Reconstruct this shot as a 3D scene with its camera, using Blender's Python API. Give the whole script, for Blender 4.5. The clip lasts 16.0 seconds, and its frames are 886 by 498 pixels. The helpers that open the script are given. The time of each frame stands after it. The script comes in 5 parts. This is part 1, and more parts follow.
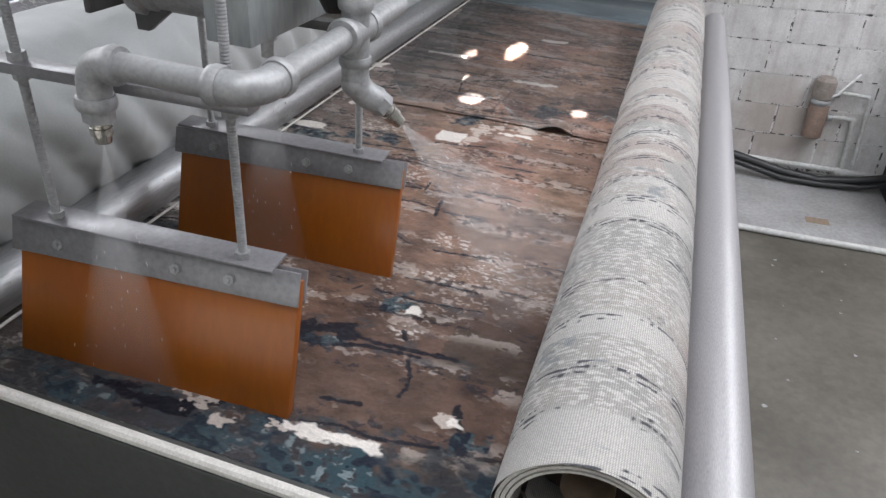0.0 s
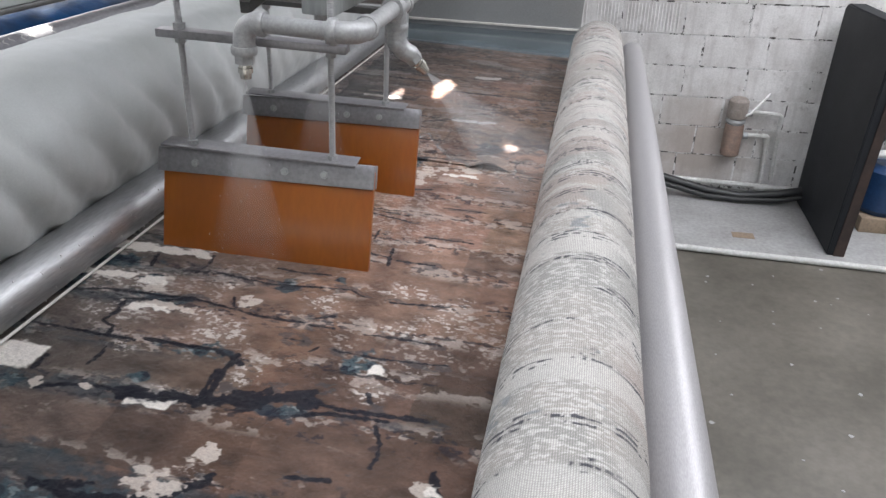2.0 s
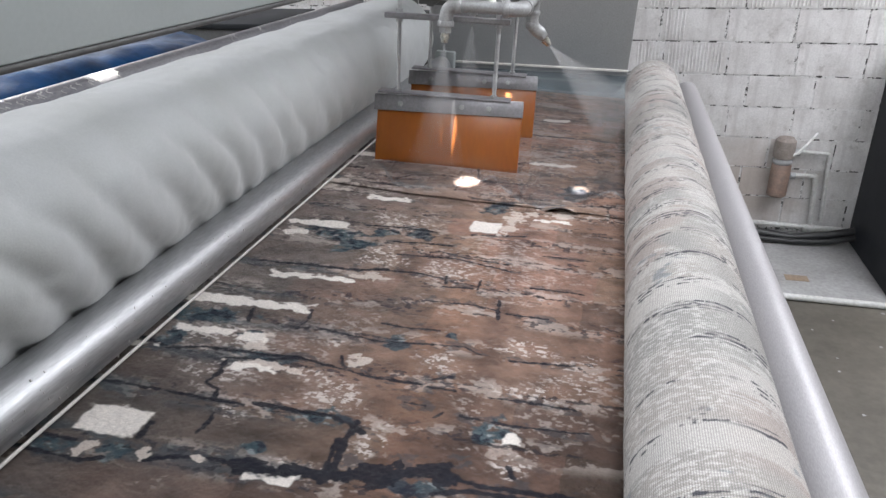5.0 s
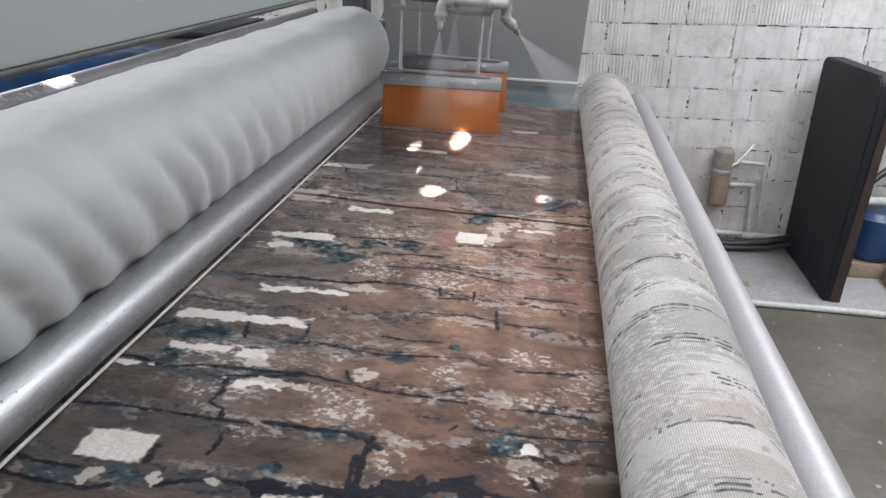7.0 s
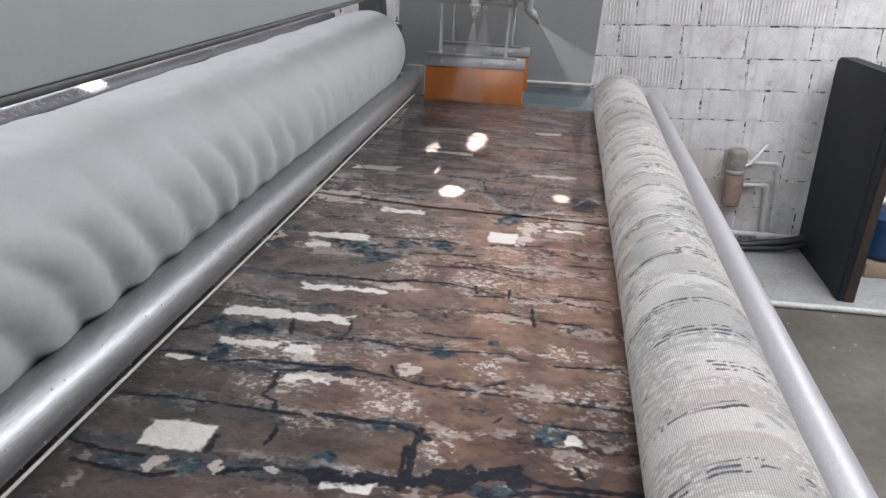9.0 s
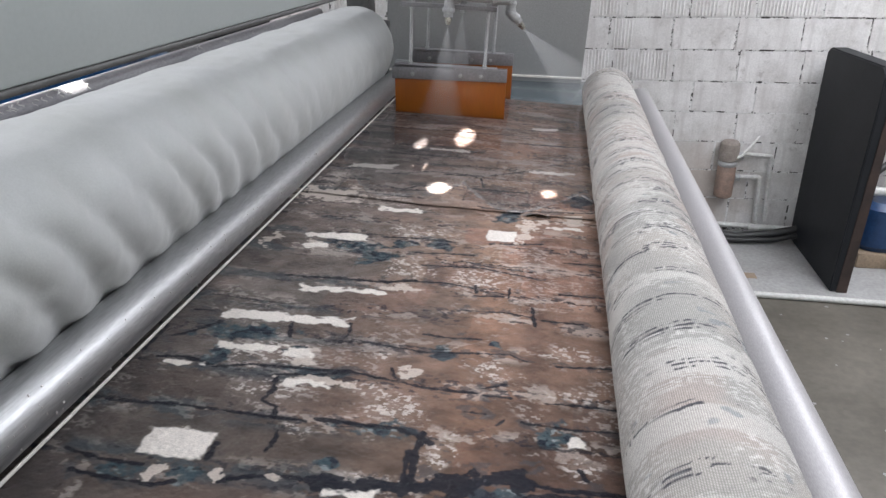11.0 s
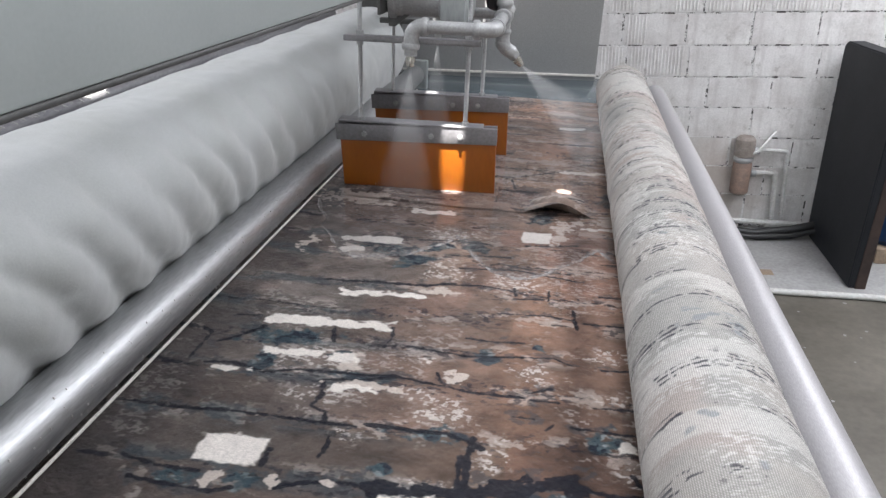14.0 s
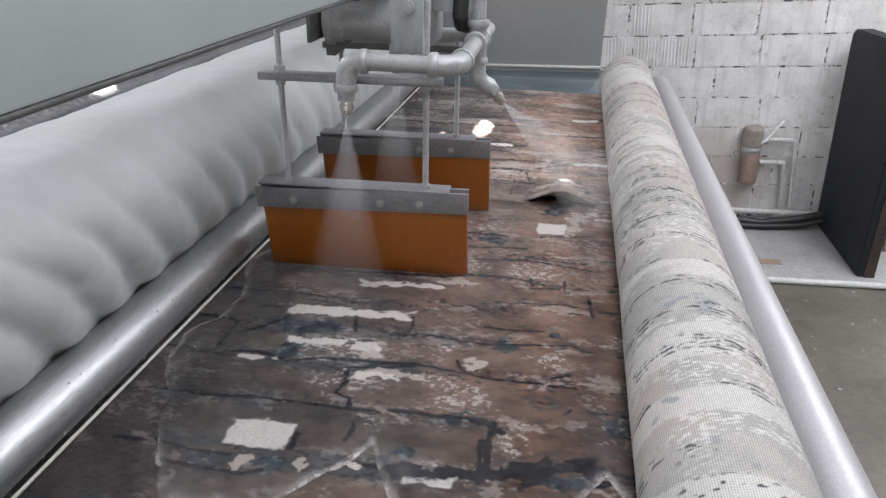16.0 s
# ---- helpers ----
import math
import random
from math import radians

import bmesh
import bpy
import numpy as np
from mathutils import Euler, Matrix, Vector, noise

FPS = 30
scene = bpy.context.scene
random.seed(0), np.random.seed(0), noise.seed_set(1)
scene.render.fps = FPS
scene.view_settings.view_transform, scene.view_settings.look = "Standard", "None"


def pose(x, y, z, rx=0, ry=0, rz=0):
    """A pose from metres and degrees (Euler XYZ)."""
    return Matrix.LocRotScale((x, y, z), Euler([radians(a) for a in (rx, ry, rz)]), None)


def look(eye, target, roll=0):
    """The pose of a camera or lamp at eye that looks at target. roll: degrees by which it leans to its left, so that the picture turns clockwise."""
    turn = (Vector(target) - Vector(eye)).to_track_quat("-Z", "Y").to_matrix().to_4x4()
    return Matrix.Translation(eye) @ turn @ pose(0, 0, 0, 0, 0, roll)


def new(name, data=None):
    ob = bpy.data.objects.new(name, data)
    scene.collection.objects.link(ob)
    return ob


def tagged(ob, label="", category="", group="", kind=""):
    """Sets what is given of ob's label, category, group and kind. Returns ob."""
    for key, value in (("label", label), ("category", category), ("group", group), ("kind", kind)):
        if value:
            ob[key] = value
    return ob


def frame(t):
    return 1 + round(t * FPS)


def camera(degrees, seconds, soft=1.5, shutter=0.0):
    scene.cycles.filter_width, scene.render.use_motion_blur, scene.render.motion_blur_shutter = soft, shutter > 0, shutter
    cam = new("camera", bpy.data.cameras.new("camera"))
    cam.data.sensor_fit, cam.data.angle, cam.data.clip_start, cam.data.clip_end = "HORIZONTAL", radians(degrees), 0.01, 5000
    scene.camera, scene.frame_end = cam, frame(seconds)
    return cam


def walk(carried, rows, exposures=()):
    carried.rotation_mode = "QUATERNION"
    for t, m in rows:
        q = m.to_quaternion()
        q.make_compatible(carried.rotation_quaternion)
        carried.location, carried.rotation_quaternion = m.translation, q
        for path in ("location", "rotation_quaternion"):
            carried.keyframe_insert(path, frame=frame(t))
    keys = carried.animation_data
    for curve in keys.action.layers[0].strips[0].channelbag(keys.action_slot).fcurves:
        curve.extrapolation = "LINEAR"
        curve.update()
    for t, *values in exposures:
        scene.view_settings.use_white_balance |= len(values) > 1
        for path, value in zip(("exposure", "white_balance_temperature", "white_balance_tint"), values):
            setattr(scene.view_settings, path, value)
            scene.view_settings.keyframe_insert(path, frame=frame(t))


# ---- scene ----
# The machine, and the path taken over it, lean by this much against the room, fitted to the camera's view
LEAN = Matrix.Translation((1.9, 0, -0.6)) @ Matrix.Rotation(radians(3.57), 4, "Y") @ Matrix.Translation((-1.9, 0, 0.6))

# The camera and its walk
cam = camera(64.8, 16.0, soft=1.45)
PATH = [
        (0.0, 0.910, -0.092, 0.772, 18.44, -32.42, -4.41),
        (0.5, 0.902, -0.081, 0.779, 17.52, -32.06, -4.01),
        (1.0, 0.935, -0.033, 0.778, 13.22, -30.44, -3.39),
        (1.5, 0.921, -0.023, 0.773, 12.30, -30.01, -2.82),
        (2.0, 0.891, -0.043, 0.770, 12.01, -29.23, -3.59),
        (2.5, 0.865, -0.031, 0.759, 10.45, -28.75, -3.66),
        (3.0, 0.838, 0.002, 0.748, 12.56, -28.52, -3.61),
        (3.5, 0.829, 0.011, 0.728, 13.59, -29.95, -4.69),
        (4.0, 0.821, 0.036, 0.705, 12.88, -29.35, -3.65),
        (4.5, 0.778, 0.024, 0.728, 13.46, -26.55, -2.33),
        (7.0, 0.674, 0.000, 0.716, 8.84, -24.57, -3.81),
        (7.5, 0.644, -0.025, 0.714, 6.01, -23.68, -4.13),
        (8.0, 0.629, -0.038, 0.717, 8.41, -23.18, -3.63),
        (8.5, 0.627, -0.047, 0.725, 10.09, -23.54, -3.20),
        (9.0, 0.656, -0.047, 0.722, 9.59, -24.41, -3.35),
        (11.5, 0.680, -0.030, 0.731, 9.09, -24.99, -2.65),
        (12.0, 0.678, -0.031, 0.735, 9.26, -25.16, -2.26),
        (12.5, 0.681, -0.032, 0.736, 9.10, -25.01, -2.23),
        (13.0, 0.676, -0.036, 0.737, 10.04, -24.93, -2.14),
        (13.5, 0.678, -0.035, 0.736, 9.68, -25.06, -2.17),
        (14.0, 0.676, -0.036, 0.737, 9.89, -25.08, -1.97),
        (14.5, 0.679, -0.032, 0.735, 9.89, -25.04, -2.10),
        (15.0, 0.683, -0.035, 0.735, 10.13, -25.46, -1.94),
        (15.5, 0.686, -0.042, 0.740, 10.25, -25.17, -1.09),
        (16.0, 0.704, -0.069, 0.744, 10.51, -25.57, -1.08)]
walk(cam, [(t, LEAN @ pose(x, y, z, 90 + pitch, roll, yaw)) for t, x, y, z, yaw, pitch, roll in PATH], [(0.0, 2.98), (1.0, 3.00), (3.0, 3.08), (9.0, 3.05), (16.0, 3.11)])

# World, sun and large lights
FLOOR, ROOF = -1.34, 2.35
SUN_EL, SUN_AZ = radians(68), radians(-8)
world = bpy.data.worlds.new("world")
scene.world = world
world.use_nodes = True
sky = world.node_tree.nodes.new("ShaderNodeTexSky")
sky.sky_type, sky.sun_disc = "NISHITA", False
sky.sun_elevation, sky.sun_rotation = SUN_EL, math.pi - SUN_AZ
world.node_tree.nodes["Background"].inputs["Strength"].default_value = 0.02
world.node_tree.links.new(sky.outputs[0], world.node_tree.nodes["Background"].inputs["Color"])
SUN_TO = Vector((math.cos(SUN_EL) * math.sin(SUN_AZ), math.cos(SUN_EL) * math.cos(SUN_AZ), -math.sin(SUN_EL)))
sun = new("sun", bpy.data.lights.new("sun", "SUN"))
sun.data.energy, sun.data.angle, sun.data.color = 5.0, radians(0.5), (1, 0.97, 0.92)
sun.matrix_world = look(-20 * SUN_TO, (0, 0, 0))


def area_light(name, eye, target, sx, sy, watts, color=(1, 1, 1)):
    ob = new(name, bpy.data.lights.new(name, "AREA"))
    ob.data.shape, ob.data.size, ob.data.size_y = "RECTANGLE", sx, sy
    ob.data.energy, ob.data.color = watts, color
    ob.matrix_world = look(eye, target)
    return ob


# added fill lamps, out of view: one low behind, three under the closed roof
FILL_TINT = (0.93, 0.945, 1.0)
area_light("front_fill_lamp", (1.2, -4.3, -0.2), (1.0, 3, 0.0), 5.4, 2.0, 4, FILL_TINT)
area_light("overhead_fill_lamp", (3.3, 3.0, ROOF - 0.03), (3.3, 3.0, 0), 1.2, 3.8, 20.5, FILL_TINT)
area_light("overhead_fill_lamp", (-2.8, 2.0, ROOF - 0.03), (-2.8, 2.0, 0), 1.2, 5.5, 26, FILL_TINT)
area_light("overhead_fill_lamp", (1.2, 0.4, ROOF - 0.03), (1.2, 0.4, 0), 1.0, 3.6, 8.0, FILL_TINT)


# Materials
def nodes_of(name):
    m = bpy.data.materials.new(name)
    m.use_nodes = True
    nt = m.node_tree
    return m, nt, nt.nodes["Principled BSDF"]


def add(nt, kind, **values):
    n = nt.nodes.new(kind)
    for k, v in values.items():
        if k in n.inputs:
            n.inputs[k].default_value = v
    return n


def coords(nt, scale=(1, 1, 1), local=True):
    tc = nt.nodes.new("ShaderNodeTexCoord")
    mp = nt.nodes.new("ShaderNodeMapping")
    mp.inputs["Scale"].default_value = scale
    nt.links.new(tc.outputs["Object" if local else "Generated"], mp.inputs["Vector"])
    return mp.outputs[0]


def noise_tex(nt, vec, scale, detail=4.0, rough=0.55):
    n = add(nt, "ShaderNodeTexNoise", Scale=scale, Detail=detail, Roughness=rough)
    nt.links.new(vec, n.inputs["Vector"])
    return n.outputs["Fac"]


def ramp(nt, fac, stops):
    r = nt.nodes.new("ShaderNodeValToRGB")
    els = r.color_ramp.elements
    while len(els) < len(stops):
        els.new(0.5)
    for e, (p, c) in zip(els, stops):
        e.position, e.color = p, (*c, 1) if len(c) == 3 else c
    nt.links.new(fac, r.inputs[0])
    return r.outputs[0]


def mixc(nt, fac, a, b, mode="MIX"):
    m = nt.nodes.new("ShaderNodeMix")
    m.data_type, m.blend_type = "RGBA", mode
    for v, i in ((fac, 0), (a, 6), (b, 7)):
        if isinstance(v, (float, int)):
            m.inputs[i].default_value = v
        elif isinstance(v, tuple):
            m.inputs[i].default_value = (*v, 1)
        else:
            nt.links.new(v, m.inputs[i])
    return m.outputs[2]


def bump(nt, bsdf, height, strength, distance):
    b = add(nt, "ShaderNodeBump", Strength=strength, Distance=distance)
    nt.links.new(height, b.inputs["Height"])
    nt.links.new(b.outputs[0], bsdf.inputs["Normal"])


def surface(name, base, dirt, rough=0.5, metal=0.0, scale=6.0, fine=60.0, amount=0.5, stretch=(1, 1, 1), relief=0.2, depth=0.002, rough_var=0.15, spec=0.5, grain=(0.82, 1.08)):
    """A worn surface: base colour with stains at one scale and grain at a second."""
    m, nt, b = nodes_of(name)
    v = coords(nt, stretch)
    big, small = noise_tex(nt, v, scale, 5), noise_tex(nt, v, fine, 3)
    stain = ramp(nt, big, [(0.35, (0, 0, 0)), (0.7, (amount,) * 3)])
    c = mixc(nt, stain, base, dirt)
    g = ramp(nt, small, [(0.3, (grain[0],) * 3), (0.7, (grain[1],) * 3)])
    nt.links.new(mixc(nt, 1.0, c, g, "MULTIPLY"), b.inputs["Base Color"])
    rr = nt.nodes.new("ShaderNodeMapRange")
    rr.inputs["To Min"].default_value, rr.inputs["To Max"].default_value = max(0.02, rough - rough_var), min(1, rough + rough_var)
    nt.links.new(big, rr.inputs["Value"])
    nt.links.new(rr.outputs[0], b.inputs["Roughness"])
    b.inputs["Metallic"].default_value = metal
    b.inputs["Specular IOR Level"].default_value = spec
    if relief:
        bump(nt, b, small, relief, depth)
    return m


M = {}
M["floor"] = surface("wet_concrete", (0.17, 0.155, 0.13), (0.08, 0.072, 0.058), 0.42, 0, 1.4, 25, 0.9, relief=0.25, rough_var=0.25)
M["slab"] = surface("pale_concrete", (0.42, 0.42, 0.42), (0.26, 0.25, 0.24), 0.55, 0, 3, 40, 0.7)
M["plaster"] = surface("old_white_wall", (0.6, 0.6, 0.58), (0.4, 0.39, 0.37), 0.9, 0, 2, 30, 0.6)
M["roof"] = surface("roof_sheet", (0.42, 0.43, 0.44), (0.25, 0.25, 0.25), 0.6, 0, 2, 20)
M["steel_grey"] = surface("grey_painted_steel", (0.36, 0.385, 0.385), (0.25, 0.265, 0.265), 0.42, 0.0, 3, 90, 0.7, (1, 1, 0.25), 0.08, 0.001)
M["beam"] = surface("beam_sheet", (0.44, 0.478, 0.478), (0.36, 0.395, 0.395), 0.36, 0.2, 3.5, 240, 0.75, (1, 0.8, 0.9), 0, 0.0005, grain=(0.97, 1.02))
M["dark_steel"] = surface("dark_steel", (0.10, 0.10, 0.10), (0.05, 0.05, 0.05), 0.45, 0.3, 9, 80)
M["galv"] = surface("galvanised_pipe", (0.40, 0.405, 0.41), (0.29, 0.29, 0.295), 0.45, 0.35, 18, 160, 0.6, relief=0.25, depth=0.001)
M["zinc"] = surface("zinc_plate", (0.27, 0.265, 0.28), (0.20, 0.195, 0.205), 0.34, 0.3, 10, 120, 0.7, relief=0.15, depth=0.001)
M["chrome"] = surface("brushed_steel_roller", (0.50, 0.51, 0.52), (0.38, 0.38, 0.39), 0.44, 0.90, 7, 300, 0.5, (1, 0.12, 1), 0.1, 0.0005, 0.08)
M["bar"] = surface("satin_steel_bar", (0.42, 0.41, 0.42), (0.33, 0.32, 0.33), 0.46, 0.35, 5, 900, 0.5, (1, 0.15, 1), 0.02, 0.0004, 0.08)
M["rail"] = surface("wet_steel_rail", (0.46, 0.45, 0.47), (0.30, 0.29, 0.31), 0.36, 0.6, 9, 200, 0.7, (1, 0.3, 1), 0.1, 0.0005, 0.1)
M["brass"] = surface("nozzle_steel", (0.7, 0.68, 0.63), (0.5, 0.48, 0.43), 0.22, 1.0, 40, 200)
M["rubber"] = surface("black_rubber", (0.02, 0.02, 0.022), (0.035, 0.035, 0.035), 0.45, 0, 20, 150)
M["pvc"] = surface("white_pvc", (0.66, 0.66, 0.65), (0.48, 0.47, 0.44), 0.4, 0, 6, 60, 0.7)
M["black_board"] = surface("black_board", (0.013, 0.015, 0.019), (0.024, 0.026, 0.029), 0.6, 0, 3, 70, 0.7, spec=0.3)
M["rust"] = surface("brown_edge", (0.055, 0.034, 0.028), (0.03, 0.022, 0.02), 0.75, 0, 8, 70, 0.9)
M["box_brown"] = surface("brown_enamel", (0.29, 0.195, 0.155), (0.17, 0.13, 0.11), 0.55, 0, 14, 90, 0.9)
M["blue"] = surface("blue_tarpaulin", (0.002, 0.050, 0.150), (0.002, 0.010, 0.030), 0.42, 0, 7, 40, 1.0, relief=0.25, depth=0.006, spec=0.25)
M["rust_grey"] = surface("grimy_cap", (0.33, 0.29, 0.265), (0.19, 0.155, 0.135), 0.7, 0, 14, 90, 0.9)
M["blue_tub"] = surface("blue_tub", (0.02, 0.06, 0.16), (0.01, 0.03, 0.08), 0.4, 0, 8, 60, 0.8)
M["card"] = surface("raw_board", (0.36, 0.27, 0.19), (0.22, 0.17, 0.13), 0.8, 0, 7, 60, 0.8)
# end board's grey is darkened to stand in for the shade on it
M["board_shaded"] = surface("shaded_end_board", (0.055, 0.058, 0.055), (0.035, 0.037, 0.035), 0.5, 0.0, 3, 90, 0.7)
M["trough"] = surface("wet_trough_sheet", (0.12, 0.155, 0.175), (0.07, 0.09, 0.10), 0.16, 0.2, 4, 50, 0.8, rough_var=0.1, relief=0.1)
M["cord"] = surface("white_cord", (0.66, 0.64, 0.6), (0.42, 0.4, 0.37), 0.8, 0, 30, 300)
M["panel"] = surface("end_panel_steel", (0.33, 0.33, 0.33), (0.27, 0.27, 0.268), 0.32, 0.3, 1.2, 260, 0.7, relief=0.05)


def fleece_material():
    m, nt, b = nodes_of("white_fleece")
    v = coords(nt)
    big, small = noise_tex(nt, v, 5, 4), noise_tex(nt, v, 260, 4, 0.7)
    c = mixc(nt, ramp(nt, big, [(0.4, (0, 0, 0)), (0.75, (0.6,) * 3)]), (0.430, 0.446, 0.447), (0.350, 0.361, 0.344))
    nt.links.new(mixc(nt, 1.0, c, ramp(nt, small, [(0.3, (0.92,) * 3), (0.7, (1.03,) * 3)]), "MULTIPLY"), b.inputs["Base Color"])
    b.inputs["Roughness"].default_value = 0.95
    b.inputs["Sheen Weight"].default_value = 0.4
    bump(nt, b, small, 0.18, 0.003)
    return m


def orange_material():
    m, nt, b = nodes_of("orange_polyurethane")
    v = coords(nt, (1, 1, 0.3))
    big, small = noise_tex(nt, v, 7, 4), noise_tex(nt, v, 90, 3)
    c = mixc(nt, ramp(nt, big, [(0.35, (0, 0, 0)), (0.7, (0.8,) * 3)]), (0.33, 0.094, 0.005), (0.235, 0.062, 0.005))
    nt.links.new(mixc(nt, 1.0, c, ramp(nt, small, [(0.3, (0.9,) * 3), (0.7, (1.05,) * 3)]), "MULTIPLY"), b.inputs["Base Color"])
    b.inputs["Roughness"].default_value = 0.4
    b.inputs["Subsurface Weight"].default_value = 0.25
    b.inputs["Subsurface Radius"].default_value = (0.02, 0.006, 0.001)
    b.inputs["Coat Weight"].default_value = 0.25
    b.inputs["Coat Roughness"].default_value = 0.15
    bump(nt, b, big, 0.15, 0.004)
    return m


def carpet_material():
    """Wet pile: the woven colours with fibre-scale grain, darker and glossier where water lies in it."""
    m, nt, b = nodes_of("wet_carpet_pile")
    att = nt.nodes.new("ShaderNodeVertexColor")
    att.layer_name = "weave"
    v = coords(nt)
    fib = noise_tex(nt, coords(nt, (1, 2.2, 1)), 420, 3, 0.7)
    mid = noise_tex(nt, v, 34, 5, 0.65)
    c = mixc(nt, 1.0, att.outputs[0], ramp(nt, fib, [(0.25, (0.80,) * 3), (0.75, (1.18,) * 3)]), "MULTIPLY")
    c = mixc(nt, 1.0, c, ramp(nt, mid, [(0.3, (0.88,) * 3), (0.7, (1.10,) * 3)]), "MULTIPLY")
    knot = noise_tex(nt, coords(nt, (1, 1.6, 1)), 170, 3, 0.75)
    c = mixc(nt, 1.0, c, ramp(nt, knot, [(0.36, (0.88,) * 3), (0.52, (1.02,) * 3), (0.68, (1.12,) * 3)]), "MULTIPLY")
    nt.links.new(c, b.inputs["Base Color"])
    nt.links.new(ramp(nt, mid, [(0.35, (0.38,) * 3), (0.7, (0.75,) * 3)]), b.inputs["Roughness"])
    b.inputs["Specular IOR Level"].default_value = 0.28
    nt.links.new(ramp(nt, mid, [(0.50, (0, 0, 0)), (0.62, (0.28,) * 3)]), b.inputs["Coat Weight"])
    b.inputs["Coat Roughness"].default_value = 0.12
    bump(nt, b, fib, 0.7, 0.004)
    return m


def backing_material():
    m, nt, b = nodes_of("carpet_backing_weave")
    att = nt.nodes.new("ShaderNodeVertexColor")
    att.layer_name = "weave"
    uv = nt.nodes.new("ShaderNodeUVMap")
    w = []
    for direction, scale in (("X", 100.0), ("Y", 130.0)):
        t = nt.nodes.new("ShaderNodeTexWave")
        t.bands_direction = direction
        t.inputs["Scale"].default_value, t.inputs["Distortion"].default_value = scale, 0.6
        nt.links.new(uv.outputs[0], t.inputs["Vector"])
        w.append(t.outputs["Fac"])
    mul = nt.nodes.new("ShaderNodeMath")
    mul.operation = "MULTIPLY"
    nt.links.new(w[0], mul.inputs[0])
    nt.links.new(w[1], mul.inputs[1])
    grain = noise_tex(nt, coords(nt), 220, 3, 0.7)
    c = mixc(nt, 1.0, att.outputs[0], ramp(nt, mul.outputs[0], [(0.0, (0.64,) * 3), (0.6, (1.12,) * 3)]), "MULTIPLY")
    c = mixc(nt, 1.0, c, ramp(nt, grain, [(0.3, (0.85,) * 3), (0.7, (1.1,) * 3)]), "MULTIPLY")
    nt.links.new(c, b.inputs["Base Color"])
    b.inputs["Roughness"].default_value = 0.8
    bump(nt, b, mul.outputs[0], 0.5, 0.002)
    return m


def mortar_material():
    """Whitewashed mortar that has broken out dark in places."""
    m, nt, b = nodes_of("mortar")
    v = coords(nt)
    hole, small = noise_tex(nt, v, 17, 5, 0.7), noise_tex(nt, v, 70, 3)
    c = mixc(nt, ramp(nt, hole, [(0.52, (0, 0, 0)), (0.56, (0.95,) * 3)]), (0.70, 0.69, 0.685), (0.05, 0.046, 0.043))
    nt.links.new(mixc(nt, 1.0, c, ramp(nt, small, [(0.3, (0.85,) * 3), (0.7, (1.05,) * 3)]), "MULTIPLY"), b.inputs["Base Color"])
    b.inputs["Roughness"].default_value = 0.9
    bump(nt, b, small, 0.5, 0.003)
    return m


def block_material():
    """Whitewashed hollow clay blocks: some ribbed, dirt and bare patches differ from block to block."""
    m, nt, b = nodes_of("whitewashed_block")
    info = nt.nodes.new("ShaderNodeObjectInfo")
    v = coords(nt)
    off = nt.nodes.new("ShaderNodeVectorMath")
    off.operation = "ADD"
    sc = nt.nodes.new("ShaderNodeVectorMath")
    sc.operation = "SCALE"
    nt.links.new(info.outputs["Random"], sc.inputs["Scale"])
    sc.inputs[0].default_value = (37, 11, 53)
    nt.links.new(v, off.inputs[0])
    nt.links.new(sc.outputs[0], off.inputs[1])
    o = off.outputs[0]
    big, mid, small = noise_tex(nt, o, 4, 5, 0.6), noise_tex(nt, o, 16, 5, 0.65), noise_tex(nt, o, 90, 3)
    c = mixc(nt, ramp(nt, big, [(0.40, (0, 0, 0)), (0.66, (0.85,) * 3)]), (0.74, 0.725, 0.72), (0.56, 0.54, 0.53))
    c = mixc(nt, ramp(nt, mid, [(0.60, (0, 0, 0)), (0.70, (0.55,) * 3)]), c, (0.40, 0.375, 0.365))
    c = mixc(nt, 1.0, c, ramp(nt, small, [(0.3, (0.88,) * 3), (0.7, (1.06,) * 3)]), "MULTIPLY")
    b.inputs["Roughness"].default_value = 0.85
    drag = coords(nt, (7, 1, 0.9))
    c = mixc(nt, ramp(nt, noise_tex(nt, drag, 2.2, 4, 0.6), [(0.50, (0, 0, 0)), (0.68, (0.55,) * 3)]), c, (0.50, 0.475, 0.47))
    # damp brown stain that has run down the wall about the filter
    geo = nt.nodes.new("ShaderNodeNewGeometry")
    away = nt.nodes.new("ShaderNodeVectorMath")
    away.operation = "DISTANCE"
    away.inputs[1].default_value = (1.82, 5.27, -1.02)
    nt.links.new(geo.outputs["Position"], away.inputs[0])
    spread = nt.nodes.new("ShaderNodeMath")
    spread.operation = "MULTIPLY_ADD"
    nt.links.new(noise_tex(nt, v, 5, 4, 0.65), spread.inputs[0])
    spread.inputs[1].default_value = 0.55
    nt.links.new(away.outputs["Value"], spread.inputs[2])
    c = mixc(nt, ramp(nt, spread.outputs[0], [(0.42, (0.75,) * 3), (0.80, (0, 0, 0))]), c, (0.36, 0.30, 0.26))
    nt.links.new(c, b.inputs["Base Color"])
    bump(nt, b, mid, 0.5, 0.005)
    return m


